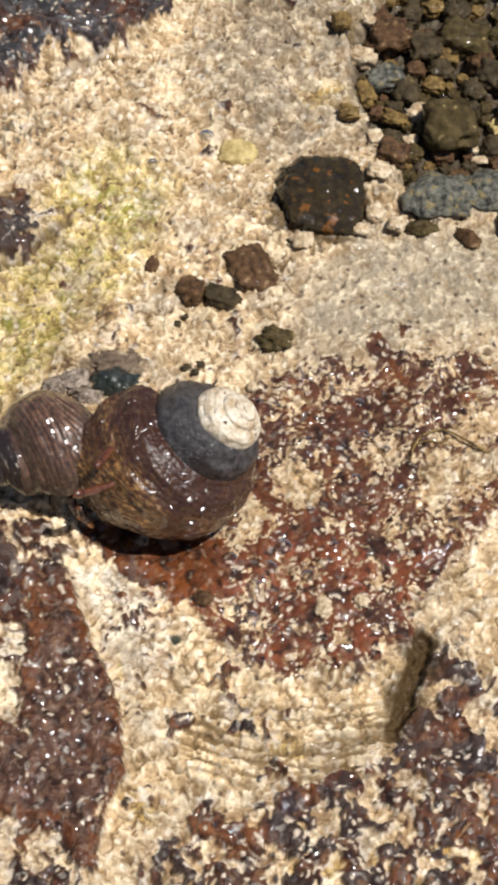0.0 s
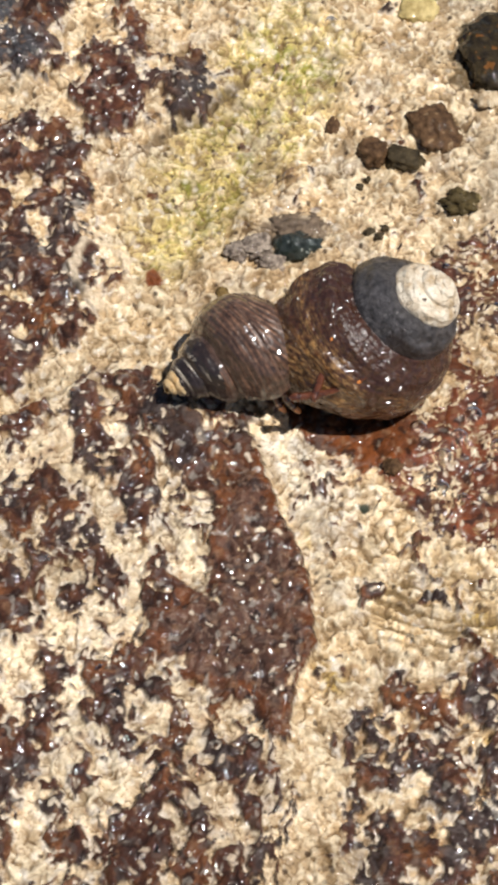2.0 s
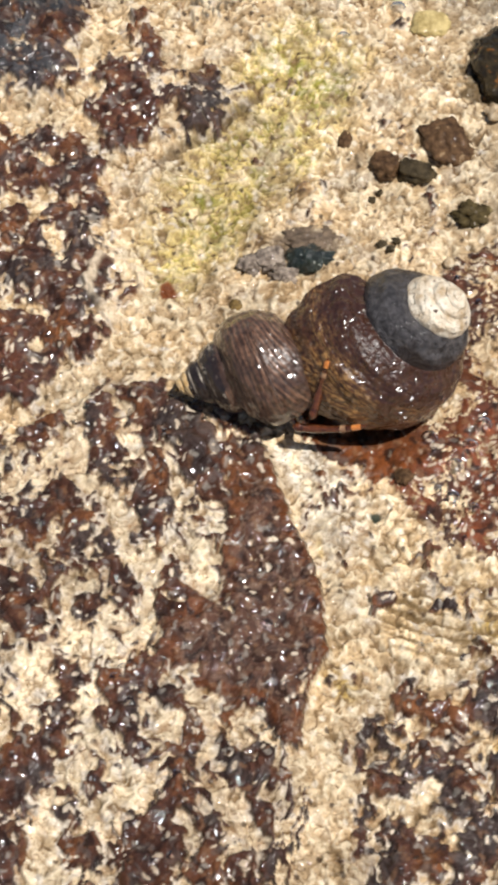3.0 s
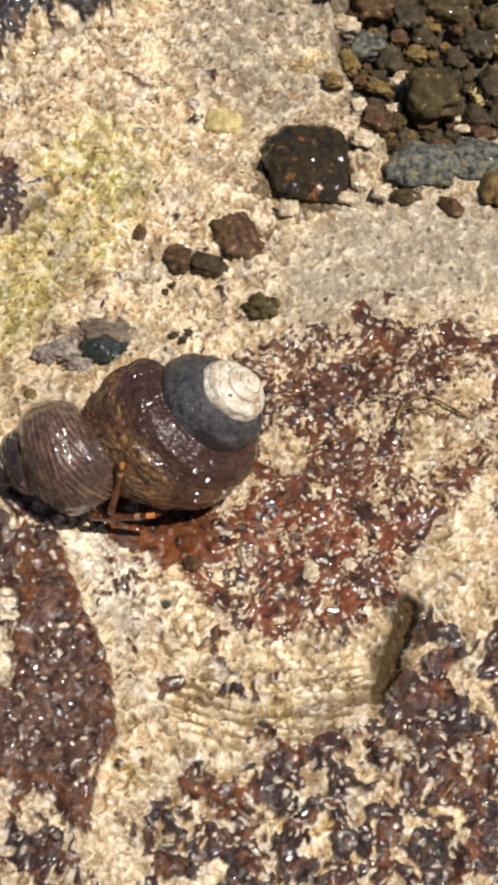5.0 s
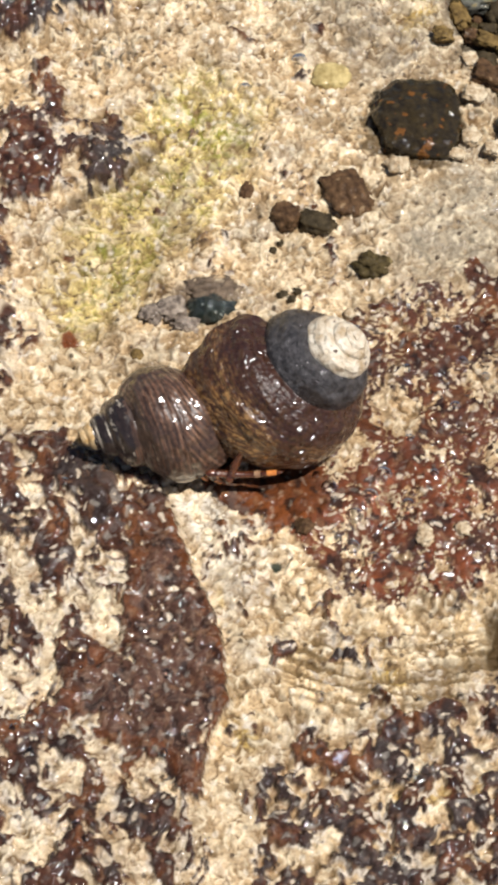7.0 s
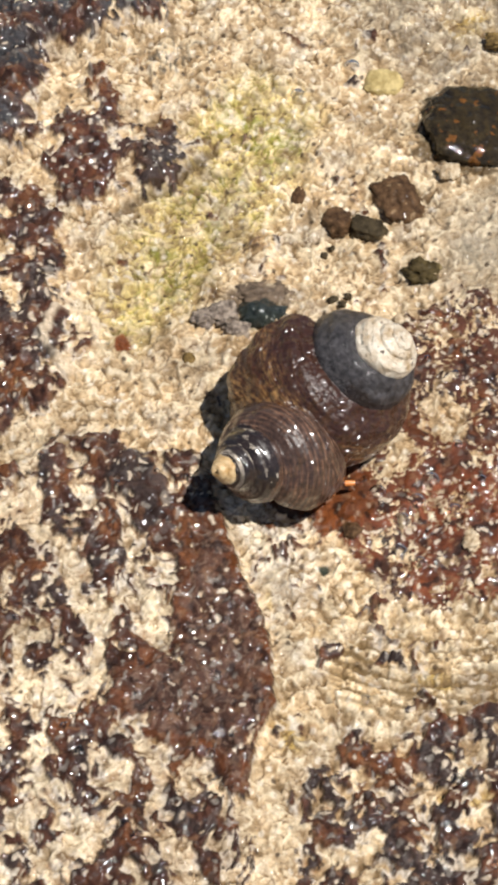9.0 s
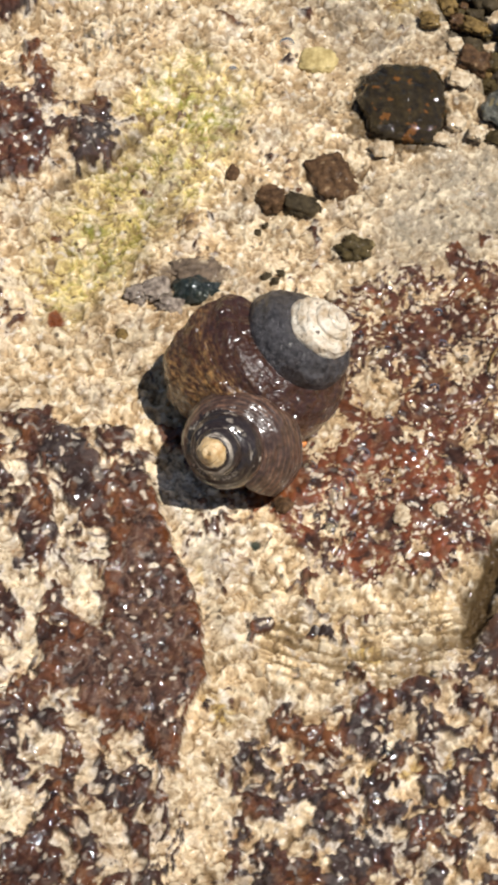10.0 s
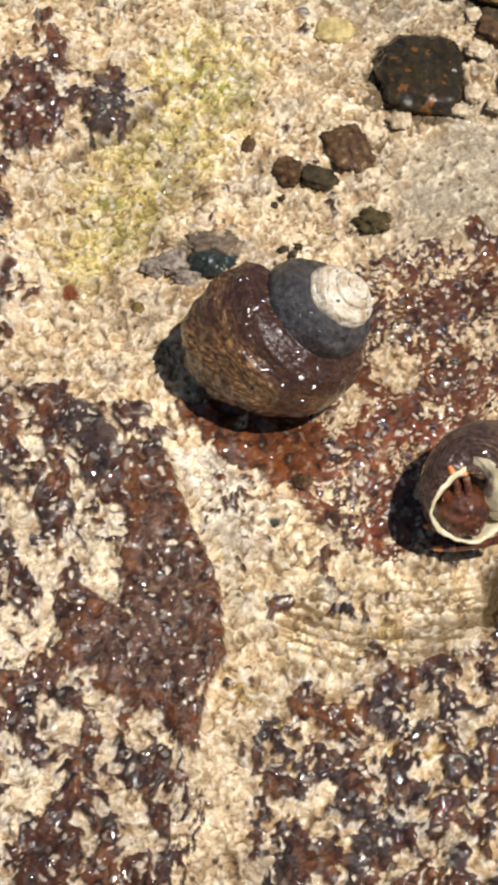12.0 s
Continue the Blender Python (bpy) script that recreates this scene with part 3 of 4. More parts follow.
for socket, value in (("Transmission Weight", 1.0), ("IOR", 1.33), ("Roughness", 0.26)):
    WATER.node_tree.nodes["Principled BSDF"].inputs[socket].default_value = value


# ---- the rock ----
def spread(lo, hi, step, reach):
    """Even steps between lo and hi, then ever wider ones out to reach."""
    mid = np.arange(lo, hi, step)
    out, d = [], step
    while sum(out) < reach:
        d *= 1.22
        out.append(d)
    out = np.cumsum(out)
    return np.concatenate([lo - out[::-1], mid, mid[-1] + out])


def mesh_of(name, verts, faces, smooth=True):
    me = bpy.data.meshes.new(name)
    verts, faces = np.asarray(verts, np.float32), np.asarray(faces, np.int32)
    me.vertices.add(len(verts))
    me.vertices.foreach_set("co", verts.ravel())
    me.loops.add(faces.size)
    me.loops.foreach_set("vertex_index", faces.ravel())
    me.polygons.add(len(faces))
    me.polygons.foreach_set("loop_start", np.arange(0, faces.size, faces.shape[1], dtype=np.int32))
    me.polygons.foreach_set("use_smooth", np.full(len(faces), smooth))
    me.update()
    me.validate()
    return me


def lattice(rows, cols, wrap=False):
    """Quads of a grid of rows x cols points; wrap closes each row."""
    a, b = np.meshgrid(np.arange(rows - 1), np.arange(cols if wrap else cols - 1), indexing="ij")
    n = (b + 1) % cols
    return np.stack([a * cols + b, a * cols + n, (a + 1) * cols + n, (a + 1) * cols + b], -1).reshape(-1, 4)


xs, ys = spread(-47, 57, 0.16, 40000), spread(-63, 96, 0.16, 40000)
gx, gy = np.meshgrid(xs, ys)
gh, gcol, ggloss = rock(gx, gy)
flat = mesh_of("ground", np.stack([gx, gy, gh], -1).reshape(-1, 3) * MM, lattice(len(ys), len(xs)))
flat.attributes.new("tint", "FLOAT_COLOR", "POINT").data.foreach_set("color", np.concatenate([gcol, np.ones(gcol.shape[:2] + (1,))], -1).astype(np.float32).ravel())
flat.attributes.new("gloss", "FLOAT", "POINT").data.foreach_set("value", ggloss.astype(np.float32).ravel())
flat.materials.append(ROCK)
ground = tagged(new("ground", flat), "wet tan tide-pool rock with dark red crust", "rock", kind="structure")


def rest(x, y):
    """Height of the rock, in mm."""
    return float(rock(np.array([float(x)]), np.array([float(y)]))[0][0])


# ---- helpers for things ----
def thing(name, label, category, group=""):
    return tagged(new(name), label, category, group)


def part(name, me, mat, parent, label=""):
    me.materials.clear()
    me.materials.append(mat)
    ob = new(name, me)
    ob.parent = parent
    return tagged(ob, label)


def upright(x, y, z, axis, spin=0.0):
    """Pose in mm whose own z points along axis; spin turns it about that axis, in degrees, from the side that faces -y."""
    up = Vector(axis).normalized()
    side = Vector((0, -1, 0)) - up * up.dot(Vector((0, -1, 0)))
    if side.length < 1e-3:
        side = Vector((1, 0, 0))
    side.normalize()
    turn = Matrix((side, up.cross(side), up)).transposed().to_4x4()
    return Matrix.Translation((x * MM, y * MM, z * MM)) @ turn @ pose(0, 0, 0, 0, 0, spin)


def coil(radius, turns, widen, across, rise, deep, reach, ribs, rib_depth, lumps, seed, slope=0.8, steps=64, ring=72, close=0.0, drop=1.0):
    """A snail's shell: a tube that winds down from the apex. Returns its points in mm, quads, and for each point the way along the coil, round the tube, and how far it faces the apex.
    The mouth opens at the end of the last turn, on the shell's own +x side."""
    n = int(turns * steps)
    th = np.linspace(-turns * 2 * np.pi, 0, n)[:, None]
    ph = np.linspace(0, 2 * np.pi, ring, endpoint=False)[None]
    g = widen ** (th / (2 * np.pi))
    wob = 1 + rib_depth * np.cos(ribs * ph) + lumps * rough(ph * 2.2 + 0 * th, th * 1.3 + 0 * ph, 1.0, seed, 3)
    wob = wob * (1 - close * ease(th, -1.3, 0.0))
    r = (across + reach * np.cos(ph) * wob) * g
    z = (-rise + deep * np.sin(ph) * np.where(np.sin(ph) < 0, drop, 1.0) * wob) * g
    k = radius / (across + reach)
    slant = th + slope * np.sin(ph) * ease(th, -1.6, 0.0)
    pts = np.stack([r * np.cos(slant), -r * np.sin(slant), z + 0 * th], -1) * k
    pts[..., 2] += rise * 0.72 * k
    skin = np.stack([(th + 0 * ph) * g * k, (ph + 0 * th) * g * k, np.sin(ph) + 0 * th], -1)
    return pts, lattice(n, ring, True), skin


def piece(name, pts, faces, keep, whorl=None):
    faces = faces[keep]
    used, back = np.unique(faces, return_inverse=True)
    me = mesh_of(name, pts.reshape(-1, 3)[used] * MM, back.reshape(-1, 4))
    if whorl is not None:
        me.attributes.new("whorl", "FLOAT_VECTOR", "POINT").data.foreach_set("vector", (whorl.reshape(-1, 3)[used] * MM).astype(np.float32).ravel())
    return me


def lining(pts, turn_part, steps, ring, shrink=0.84):
    """The inner face of the last stretch of the tube, joined to its lip."""
    n = int(turn_part * steps)
    outer = pts[-n:]
    mid = outer.mean(1, keepdims=True)
    inner = mid + (outer - mid) * shrink
    ahead = (mid[-1] - mid[-3]) / np.linalg.norm(mid[-1] - mid[-3])
    brim = mid[-1] + (outer[-1] - mid[-1]) * ((1 + shrink) / 2 if np.isscalar(shrink) else (1 + shrink[0]) / 2) + ahead * 0.25
    both = np.concatenate([inner, brim[None], outer[-1:]], 0)
    return both, lattice(n + 2, ring, True)


# ---- the large shell ----
SPLIT = 0.62  # turns back from the mouth at which the worn whorl begins


def snail_shell():
    t = thing("snail_shell", "dark brown wet turban snail shell with a worn chalky apex", "snail shell")
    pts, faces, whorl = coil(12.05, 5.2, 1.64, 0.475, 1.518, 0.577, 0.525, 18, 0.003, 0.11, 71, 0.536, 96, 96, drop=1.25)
    worn_at = pts[..., 2].max() - 4.0
    pts[..., 2] = np.where(pts[..., 2] > worn_at, worn_at + (pts[..., 2] - worn_at) * 0.6, pts[..., 2])
    mid = pts.reshape(-1, 3)[faces].mean(1)
    row, col = np.divmod(np.arange(len(faces)), 96)
    turn = (len(pts) - 1 - row) / 96 - 0.085 * np.sin(2 * np.pi * col / 96) * ease(-(len(pts) - 1 - row) / 96, -0.25, 0.0)
    frayed = 0.10 * rough(mid[:, 0], mid[:, 1], 1.6, 8, 3)
    worn, chalk = turn > SPLIT, turn > SPLIT + 1.0 + frayed
    part("apex", piece("apex", pts, faces, chalk), CHALK, t, "chalky white worn apex")
    part("eroded_band", piece("eroded_band", pts, faces, worn & ~chalk), ERODED, t, "dull slate-grey worn whorl")
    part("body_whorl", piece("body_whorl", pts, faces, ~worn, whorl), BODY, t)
    inner, quads = lining(pts, 0.5, 96, 96)
    part("lining", piece("lining", inner, quads, np.ones(len(quads), bool)), NACRE, t)
    return t


# ---- the hermit crab ----
def limb(points, radii, ring=10):
    """A jointed tapering tube through points in mm."""
    p = np.array(points, float)
    seg = np.gradient(p, axis=0)
    out = []
    for q, s, r in zip(p, seg, radii):
        s = s / np.linalg.norm(s)
        a = np.cross(s, (0.3, 0.2, 0.93))
        a /= np.linalg.norm(a)
        b = np.cross(s, a)
        ang = np.linspace(0, 2 * np.pi, ring, endpoint=False)[:, None]
        out.append(q + r * (np.cos(ang) * a + np.sin(ang) * b))
    return np.array(out), lattice(len(p), ring, True)


def bent(start, knee, end, n=9):
    a, b, c = (np.array(v, float) for v in (start, knee, end))
    k = np.linspace(0, 1, n)[:, None]
    return (1 - k) ** 2 * a + 2 * k * (1 - k) * b + k * k * c


RING = 144  # points round the tube of its shell


def hermit_crab():
    t = thing("hermit_crab", "hermit crab with orange-banded legs in a dark striped snail shell", "hermit crab")
    pts, faces, whorl = coil(8.25, 5.0, 1.62, 0.423, 1.62, 0.66, 0.577, 26, 0.005, 0.07, 77, 0.3, 64, RING, drop=1.1)
    mid = pts.reshape(-1, 3)[faces].mean(1)
    top = pts[..., 2].max()
    d = (top - mid[:, 2]) + 0.2 * np.hypot(mid[:, 0], mid[:, 1]) + 0.5 * rough(mid[:, 0], mid[:, 1], 1.5, 18, 3)
    row = np.arange(len(faces)) // RING
    near = np.linalg.norm(mid - pts[-1].mean(0), axis=1) + 0.8 * rough(mid[:, 0], mid[:, 2], 1.8, 19, 3)
    callus = (row < len(pts) - 34) & (row > len(pts) - 96) & (near < 5.6)
    body = part("shell", piece("shell", pts, faces, (d >= 7.0) & ~callus, whorl), CRAB_SHELL, t)
    part("callus", piece("callus", pts, faces, callus), NACRE, body, "cream callus beside the mouth")
    part("spire", piece("spire", pts, faces, (d >= 2.2) & (d < 7.0) & ~callus, whorl), MARBLED, body, "black and cream marbled spire")
    part("apex", piece("apex", pts, faces, d < 2.2), TIP, body, "worn tan apex")
    round_ = np.linspace(0, 2 * np.pi, RING, endpoint=False)[None, :, None]
    wide = 0.90 - 0.16 * np.exp(-((round_ - np.pi) / 1.0) ** 2) + 0.03 * np.cos(5 * round_)
    inner, quads = lining(pts, 0.4, 64, RING, wide)
    part("lip", piece("lip", inner, quads, np.ones(len(quads), bool)), NACRE, body, "cream shell lip and callus")
    mouth = pts[-1].mean(0)
    low, deep = np.array((0.85, 0.45, -0.28)), np.array((0.0, 0.867, 0.5))
    low = low - deep * (low @ deep)
    low = low / np.linalg.norm(low)
    side = np.cross(low, deep)
    u, v = np.linspace(0.02, np.pi - 0.02, 28)[:, None], np.linspace(0, 2 * np.pi, 40, endpoint=False)[None]
    lumpy = 1 + 0.22 * rough(np.cos(v) * np.sin(u) * 2, np.sin(v) * np.sin(u) * 2 + np.cos(u) * 3, 0.8, 33, 3)
    blob = (mouth + low * 1.0 + deep * 1.1) + lumpy[..., None] * (3.1 * (np.sin(u) * np.cos(v))[..., None] * low + 3.3 * (np.sin(u) * np.sin(v))[..., None] * side + 2.5 * (np.cos(u) + 0 * v)[..., None] * deep)
    quads = lattice(28, 40, True)
    part("carapace", piece("carapace", blob, quads, np.ones(len(quads), bool)), FLESH, t, "dark red-brown body")
    for long, thick, at in LEGS:
        line = bent((0, 0, 0), (0.16 * long, 0, long * 0.5), (0, 0, long), 25)
        k = np.linspace(0, 1, 25)
        width = thick * (1.0 - 0.45 * k) * (1 + 0.07 * np.cos(k * 6 * np.pi)) * np.minimum(1, (1.02 - k) / 0.12) * np.minimum(1, (k + 0.01) / 0.06)
        tube, quads = limb(line, width, 12)
        leg = part("leg", piece("leg", tube, quads, np.ones(len(quads), bool)), LEG, t)
        for name, mat, a, b, label in (("band", ORANGE, at, min(23, at + max(3, round(24 / long))), "bright orange leg band"), ("joint", JOINT, at - 4, at - 2, "pale horny leg joint")):
            tube, quads = limb(line[a:b + 1], width[a:b + 1] + 0.035, 12)
            part(name, piece(name, tube, quads, np.ones(len(quads), bool)), mat, leg, label)
        legs.append(leg)
    return t, mouth


# Length and thickness of each leg, in mm, and where its band begins.
LEGS = ((8.4, 0.56, 20), (9.4, 0.58, 19), (3.8, 0.60, 17), (3.8, 0.60, 17))
legs = []


# ---- stones ----
def stone_mesh(size, seed, square=0.0, knobs=0.10):
    bm = bmesh.new()
    bmesh.ops.create_icosphere(bm, subdivisions=4, radius=1)
    for v in bm.verts:
        p = v.co.copy()
        m = max(abs(p.x), abs(p.y), abs(p.z))
        p = p.lerp(p / m * 0.85, square)
        k = 1 + knobs * noise.fractal(p * 1.6 + Vector((seed * 7.1, seed * 3.3, 0)), 0.8, 2.0, 3) + 0.4 * knobs * noise.noise(p * 5 + Vector((seed, 0, 0)))
        v.co = Vector((p.x * size[0], p.y * size[1], p.z * size[2])) * (0.5 * k * MM)
    for f in bm.faces:
        f.smooth = True
    me = bpy.data.meshes.new("stone")
    bm.to_mesh(me)
    bm.free()
    return me


def stone(name, label, x, y, size, turn, mat, seed, square=0.3, sink=0.4, knobs=0.16, group="", z=None, category="pebble"):
    me = stone_mesh(size, seed, square, knobs)
    me.materials.append(mat)
    ob = tagged(new(name, me), label, category, group)
    z = rest(x, y) if z is None else z
    ob.matrix_basis = pose(x * MM, y * MM, (z + size[2] * (0.5 - sink)) * MM, 0, 0, turn)
    return ob


shell = snail_shell()
crab, crab_mouth = hermit_crab()
stone("pebble", "dark amber-flecked square pebble, glossy wet, on pale rock", 25.8, 53.4, (12.8, 13.2, 5.4), 3, AMBER, 1, 0.6, 0.5, 0.2)
stone("pebble", "small rounded umber pebble", 16.0, 41.0, (6.2, 7.8, 3.6), 25, UMBER, 8, 0.45, 0.5, 0.3)
stone("pebble", "small dark pebble between two brown ones", 11.9, 36.2, (5.2, 3.6, 3.0), -20, SLATE, 3, 0.45, 0.5, 0.25)
stone("pebble", "tiny reddish pebble beside darker ones", 7.9, 37.2, (3.8, 4.2, 3.0), 20, UMBER, 4, 0.3, 0.5, 0.3)
stone("pebble", "tiny umber pebble in a dimple of pale rock", 2.9, 41.9, (2.2, 3.2, 1.6), -20, UMBER, 5)
stone("pebble", "small olive-brown pebble beside grey sand", 19.0, 29.4, (4.4, 3.4, 2.4), 10, OLIVE, 6, 0.3, 0.5, 0.7)
stone("pebble", "flat ochre pebble in pale rock", 14.2, 61.1, (5.6, 4.6, 2.2), 10, STRAW, 7, 0.2, 0.5)


GRAVEL_STONES = {"ochre": OCHRE, "umber": UMBER, "slate": SLATE, "olive": OLIVE, "cream": CREAM, "yellow": STRAW, "green": BLUE}
GRAVEL_LABELS = {"ochre": "ochre pebble wedged among wet dark gravel", "umber": "umber brown pebble in wet gravel", "slate": "blackish slate pebble in wet gravel", "olive": "dark olive-brown angular pebble in wet gravel", "cream": "cream shell chip lying on gravel", "yellow": "yellow ochre pebble in wet gravel", "green": "mottled grey-green stone with cream streaks"}


def gravel_stones():
    """Larger stones of the gravel pocket, then smaller ones between and below them."""
    rows = [("ochre", 29.5, 85.1, 2.8, 2.9), ("umber", 36.9, 84.7, 5.3, 4.4), ("slate", 41.8, 83.3, 4.0, 5.0), ("olive", 47.7, 84.9, 6.2, 5.0), ("green", 35.8, 77.4, 5.2, 4.2), ("ochre", 32.7, 74.4, 2.5, 4.9), ("slate", 38.8, 75.0, 3.3, 4.6), ("ochre", 42.7, 76.5, 3.5, 2.7),
            ("ochre", 36.7, 69.7, 4.2, 2.4), ("cream", 42.8, 72.2, 2.8, 1.5), ("cream", 39.0, 66.5, 2.4, 1.8), ("olive", 44.3, 66.6, 6.6, 7.4)]
    rows += [("olive", 39.1, 63.2, 2.6, 2.4), ("umber", 36.1, 61.4, 3.9, 3.0), ("slate", 51.6, 77.6, 4.4, 4.6), ("yellow", 51.4, 68.6, 2.1, 3.1), ("cream", 47.7, 64.3, 1.6, 1.7), ("cream", 49.0, 62.2, 3.6, 1.4), ("slate", 53.6, 70.5, 3.4, 6.0), ("cream", 33.7, 64.1, 2.2, 3.0), ("cream", 32.1, 68.7, 1.6, 1.9), ("ochre", 30.0, 68.2, 3.1, 2.4),
             ("cream", 33.8, 57.3, 3.6, 2.7), ("cream", 33.1, 50.6, 2.6, 3.1), ("cream", 35.8, 48.4, 2.6, 2.4), ("cream", 30.9, 47.5, 2.6, 1.9)]
    rows += [("slate", 50.6, 63.9, 3.0, 3.5), ("umber", 40.3, 78.9, 2.4, 2.4), ("slate", 44.0, 79.4, 3.3, 2.8), ("umber", 50.0, 80.5, 3.4, 3.0), ("slate", 48.5, 75.2, 3.0, 3.0), ("umber", 34.4, 71.1, 2.2, 2.0), ("slate", 35.9, 65.5, 3.0, 2.8), ("olive", 54.2, 83.1, 3.4, 3.4)]
    rng = random.Random(5)
    for n, (kind, x, y, w, d) in enumerate(rows):
        if kind in ("umber", "slate", "olive"):
            w, d = 1.2 * w, 1.2 * d
        tall = min(w, d) * (0.45 if kind == "cream" else 0.72)
        base = max(rest(x, y) + 0.4, -4.0 + tall * 0.2)
        stone("pebble", GRAVEL_LABELS[kind], x, y, (w, d, tall), rng.uniform(-20, 20), GRAVEL_STONES[kind], 20 + n, rng.uniform(0.35, 0.7), 0.1, 0.34, "pebbles in the gravel pocket", base)
    placed = [(x, y, (w + d) / 4) for _, x, y, w, d in rows]
    for n in range(900):
        x, y, r = rng.uniform(32, 60), rng.uniform(57, 100), rng.uniform(0.8, 2.1)
        if inside(np.array([x]), np.array([y]), GRAVEL)[0] < 0.3 or any(math.hypot(x - a, y - b) < (r + q) * 0.78 for a, b, q in placed):
            continue
        placed.append((x, y, r))
        kind = rng.choice(("slate", "slate", "umber", "olive", "olive", "ochre", "slate", "umber", "cream"))
        stone("pebble", GRAVEL_LABELS[kind], x, y, (2 * r, 2 * r * rng.uniform(0.7, 1.1), 1.5 * r), rng.uniform(0, 180), GRAVEL_STONES[kind], 60 + n, rng.uniform(0.3, 0.7), 0.15, 0.36, "pebbles in the gravel pocket", rest(x, y) + 0.2)


gravel_stones()


def shell_scrap(name, label, x, y, wide, deep, tall, turn, mat, ribs=0, seed=1, category="shell"):
    """A bowl-shaped piece of shell lying with its hollow down."""
    n, m = 22, 40
    u, v = np.linspace(0.02, 1, n)[:, None], np.linspace(0, 2 * np.pi, m, endpoint=False)[None]
    edge = 1 + 0.38 * rough(np.cos(v) * 2 + 0 * u, np.sin(v) * 2 + 0 * u, 1.0, seed, 3) * u
    px, py = u * np.cos(v) * edge * wide / 2, u * np.sin(v) * edge * deep / 2
    pz = tall * (1 - u**2) + 0.55 * rough(px, py, 2.0, seed + 3, 3) + (0.10 * np.cos(ribs * v) * u if ribs else 0)
    top = np.stack([px, py, pz], -1)
    low = top * (0.94, 0.94, 1) - (0, 0, 0.35)
    both = np.concatenate([top, low[::-1]], 0)
    me = mesh_of("scrap", both.reshape(-1, 3) * MM, lattice(2 * n, m, True))
    me.materials.append(mat)
    ob = tagged(new(name, me), label, category)
    ob.matrix_basis = pose(x * MM, y * MM, (max(rest(x, y), rest(x, y - deep * 0.3)) + 0.5) * MM, 0, 0, turn)
    return ob


shell_scrap("mussel_shell", "weathered blue-grey mussel shell at the gravel's edge", 42.3, 53.6, 11.5, 7.6, 2.6, 8, BLUE, seed=4)
shell_scrap("mussel_shell", "broken grey mussel shell beside another", 50.2, 54.6, 10.5, 7.4, 2.4, -12, BLUE, seed=9)
shell_scrap("shell_chip", "flat dark olive shell chip with a pale rim", 39.4, 48.0, 4.8, 2.6, 0.9, -5, OLIVE, seed=12)
shell_scrap("small_shell", "small dark oval shell with cream edge", 45.6, 46.6, 4.4, 2.4, 1.3, -45, UMBER, seed=14)
shell_scrap("ribbed_shell", "ochre ribbed cockle shell lying on grey sand", 51.7, 49.5, 4.6, 6.0, 2.4, 10, OCHRE, ribs=14, seed=16)
shell_scrap("limpet", "small cream limpet shell below a dark pebble", 22.9, 45.4, 3.2, 3.2, 1.2, 0, CREAM, ribs=9, seed=18)
shell_scrap("limpet", "dark green-black limpet wedged in a hollow of pale rock", -1.8, 22.8, 6.6, 4.2, 1.8, 4, PITCH, ribs=13, seed=31)
stone("limpet", "dull olive-brown limpet above a dark green one", -1.9, 25.8, (8.0, 3.8, 2.0), 2, DULL, 330, 0.1, 0.5, 0.35, category="shell")
stone("barnacle", "pinkish-grey barnacle lump beside a dark limpet", -7.0, 22.0, (4.0, 3.2, 2.0), 20, MAUVE, 331, 0.2, 0.4, 0.4, category="barnacle")
stone("barnacle", "small pinkish-grey barnacle lump on pale rock", -9.4, 21.2, (2.6, 3.0, 1.6), 60, MAUVE, 332, 0.2, 0.4, 0.4, category="barnacle")
stone("barnacle", "pale grey barnacle below a dark limpet", -5.0, 19.6, (3.8, 2.4, 1.7), -10, MAUVE, 333, 0.2, 0.4, 0.4, category="barnacle")
stone("bead", "tiny cream shell bead on the red crust", 15.9, 21.3, (1.5, 1.5, 1.4), 0, CREAM, 301, 0.0, 0.2, 0.05, category="shell bit")
stone("pebble", "tiny black pebble on pale rock", 6.2, 32.1, (1.0, 1.0, 0.8), 0, SLATE, 302)
stone("pebble", "tiny black pebble near the large shell", 7.4, 24.6, (1.6, 1.2, 1.0), 30, SLATE, 303)
stone("pebble", "tiny black crumb beside the large shell", 9.3, 25.2, (1.2, 0.9, 0.8), 10, SLATE, 305, 0.3, 0.4, 0.5)
stone("pebble", "tiny black crumb on pale rock", 8.6, 23.6, (1.0, 1.1, 0.7), 70, SLATE, 306, 0.3, 0.4, 0.5)
stone("pebble", "tiny black crumb near a dark pebble", 7.2, 33.4, (0.9, 0.7, 0.7), 40, SLATE, 307, 0.3, 0.4, 0.5)
stone("shell_chip", "worn cream shell chip on the red crust", 24.4, -10.6, (2.2, 3.0, 1.3), -15, CREAM, 311, 0.2, 0.5, 0.3, category="shell bit")
stone("shell_chip", "tiny cream shell chip on the red crust", 28.9, -9.9, (1.7, 1.9, 1.1), 20, CREAM, 312, 0.2, 0.5, 0.3, category="shell bit")
shell_scrap("limpet", "small dark ribbed limpet on the wet red film", 9.8, -9.6, 2.3, 2.1, 0.7, 0, UMBER, ribs=11, seed=21)
stone("pebble", "tiny yellow pebble lying on pale rock", -11.0, 14.9, (1.7, 1.9, 1.2), 0, OCHRE, 304)


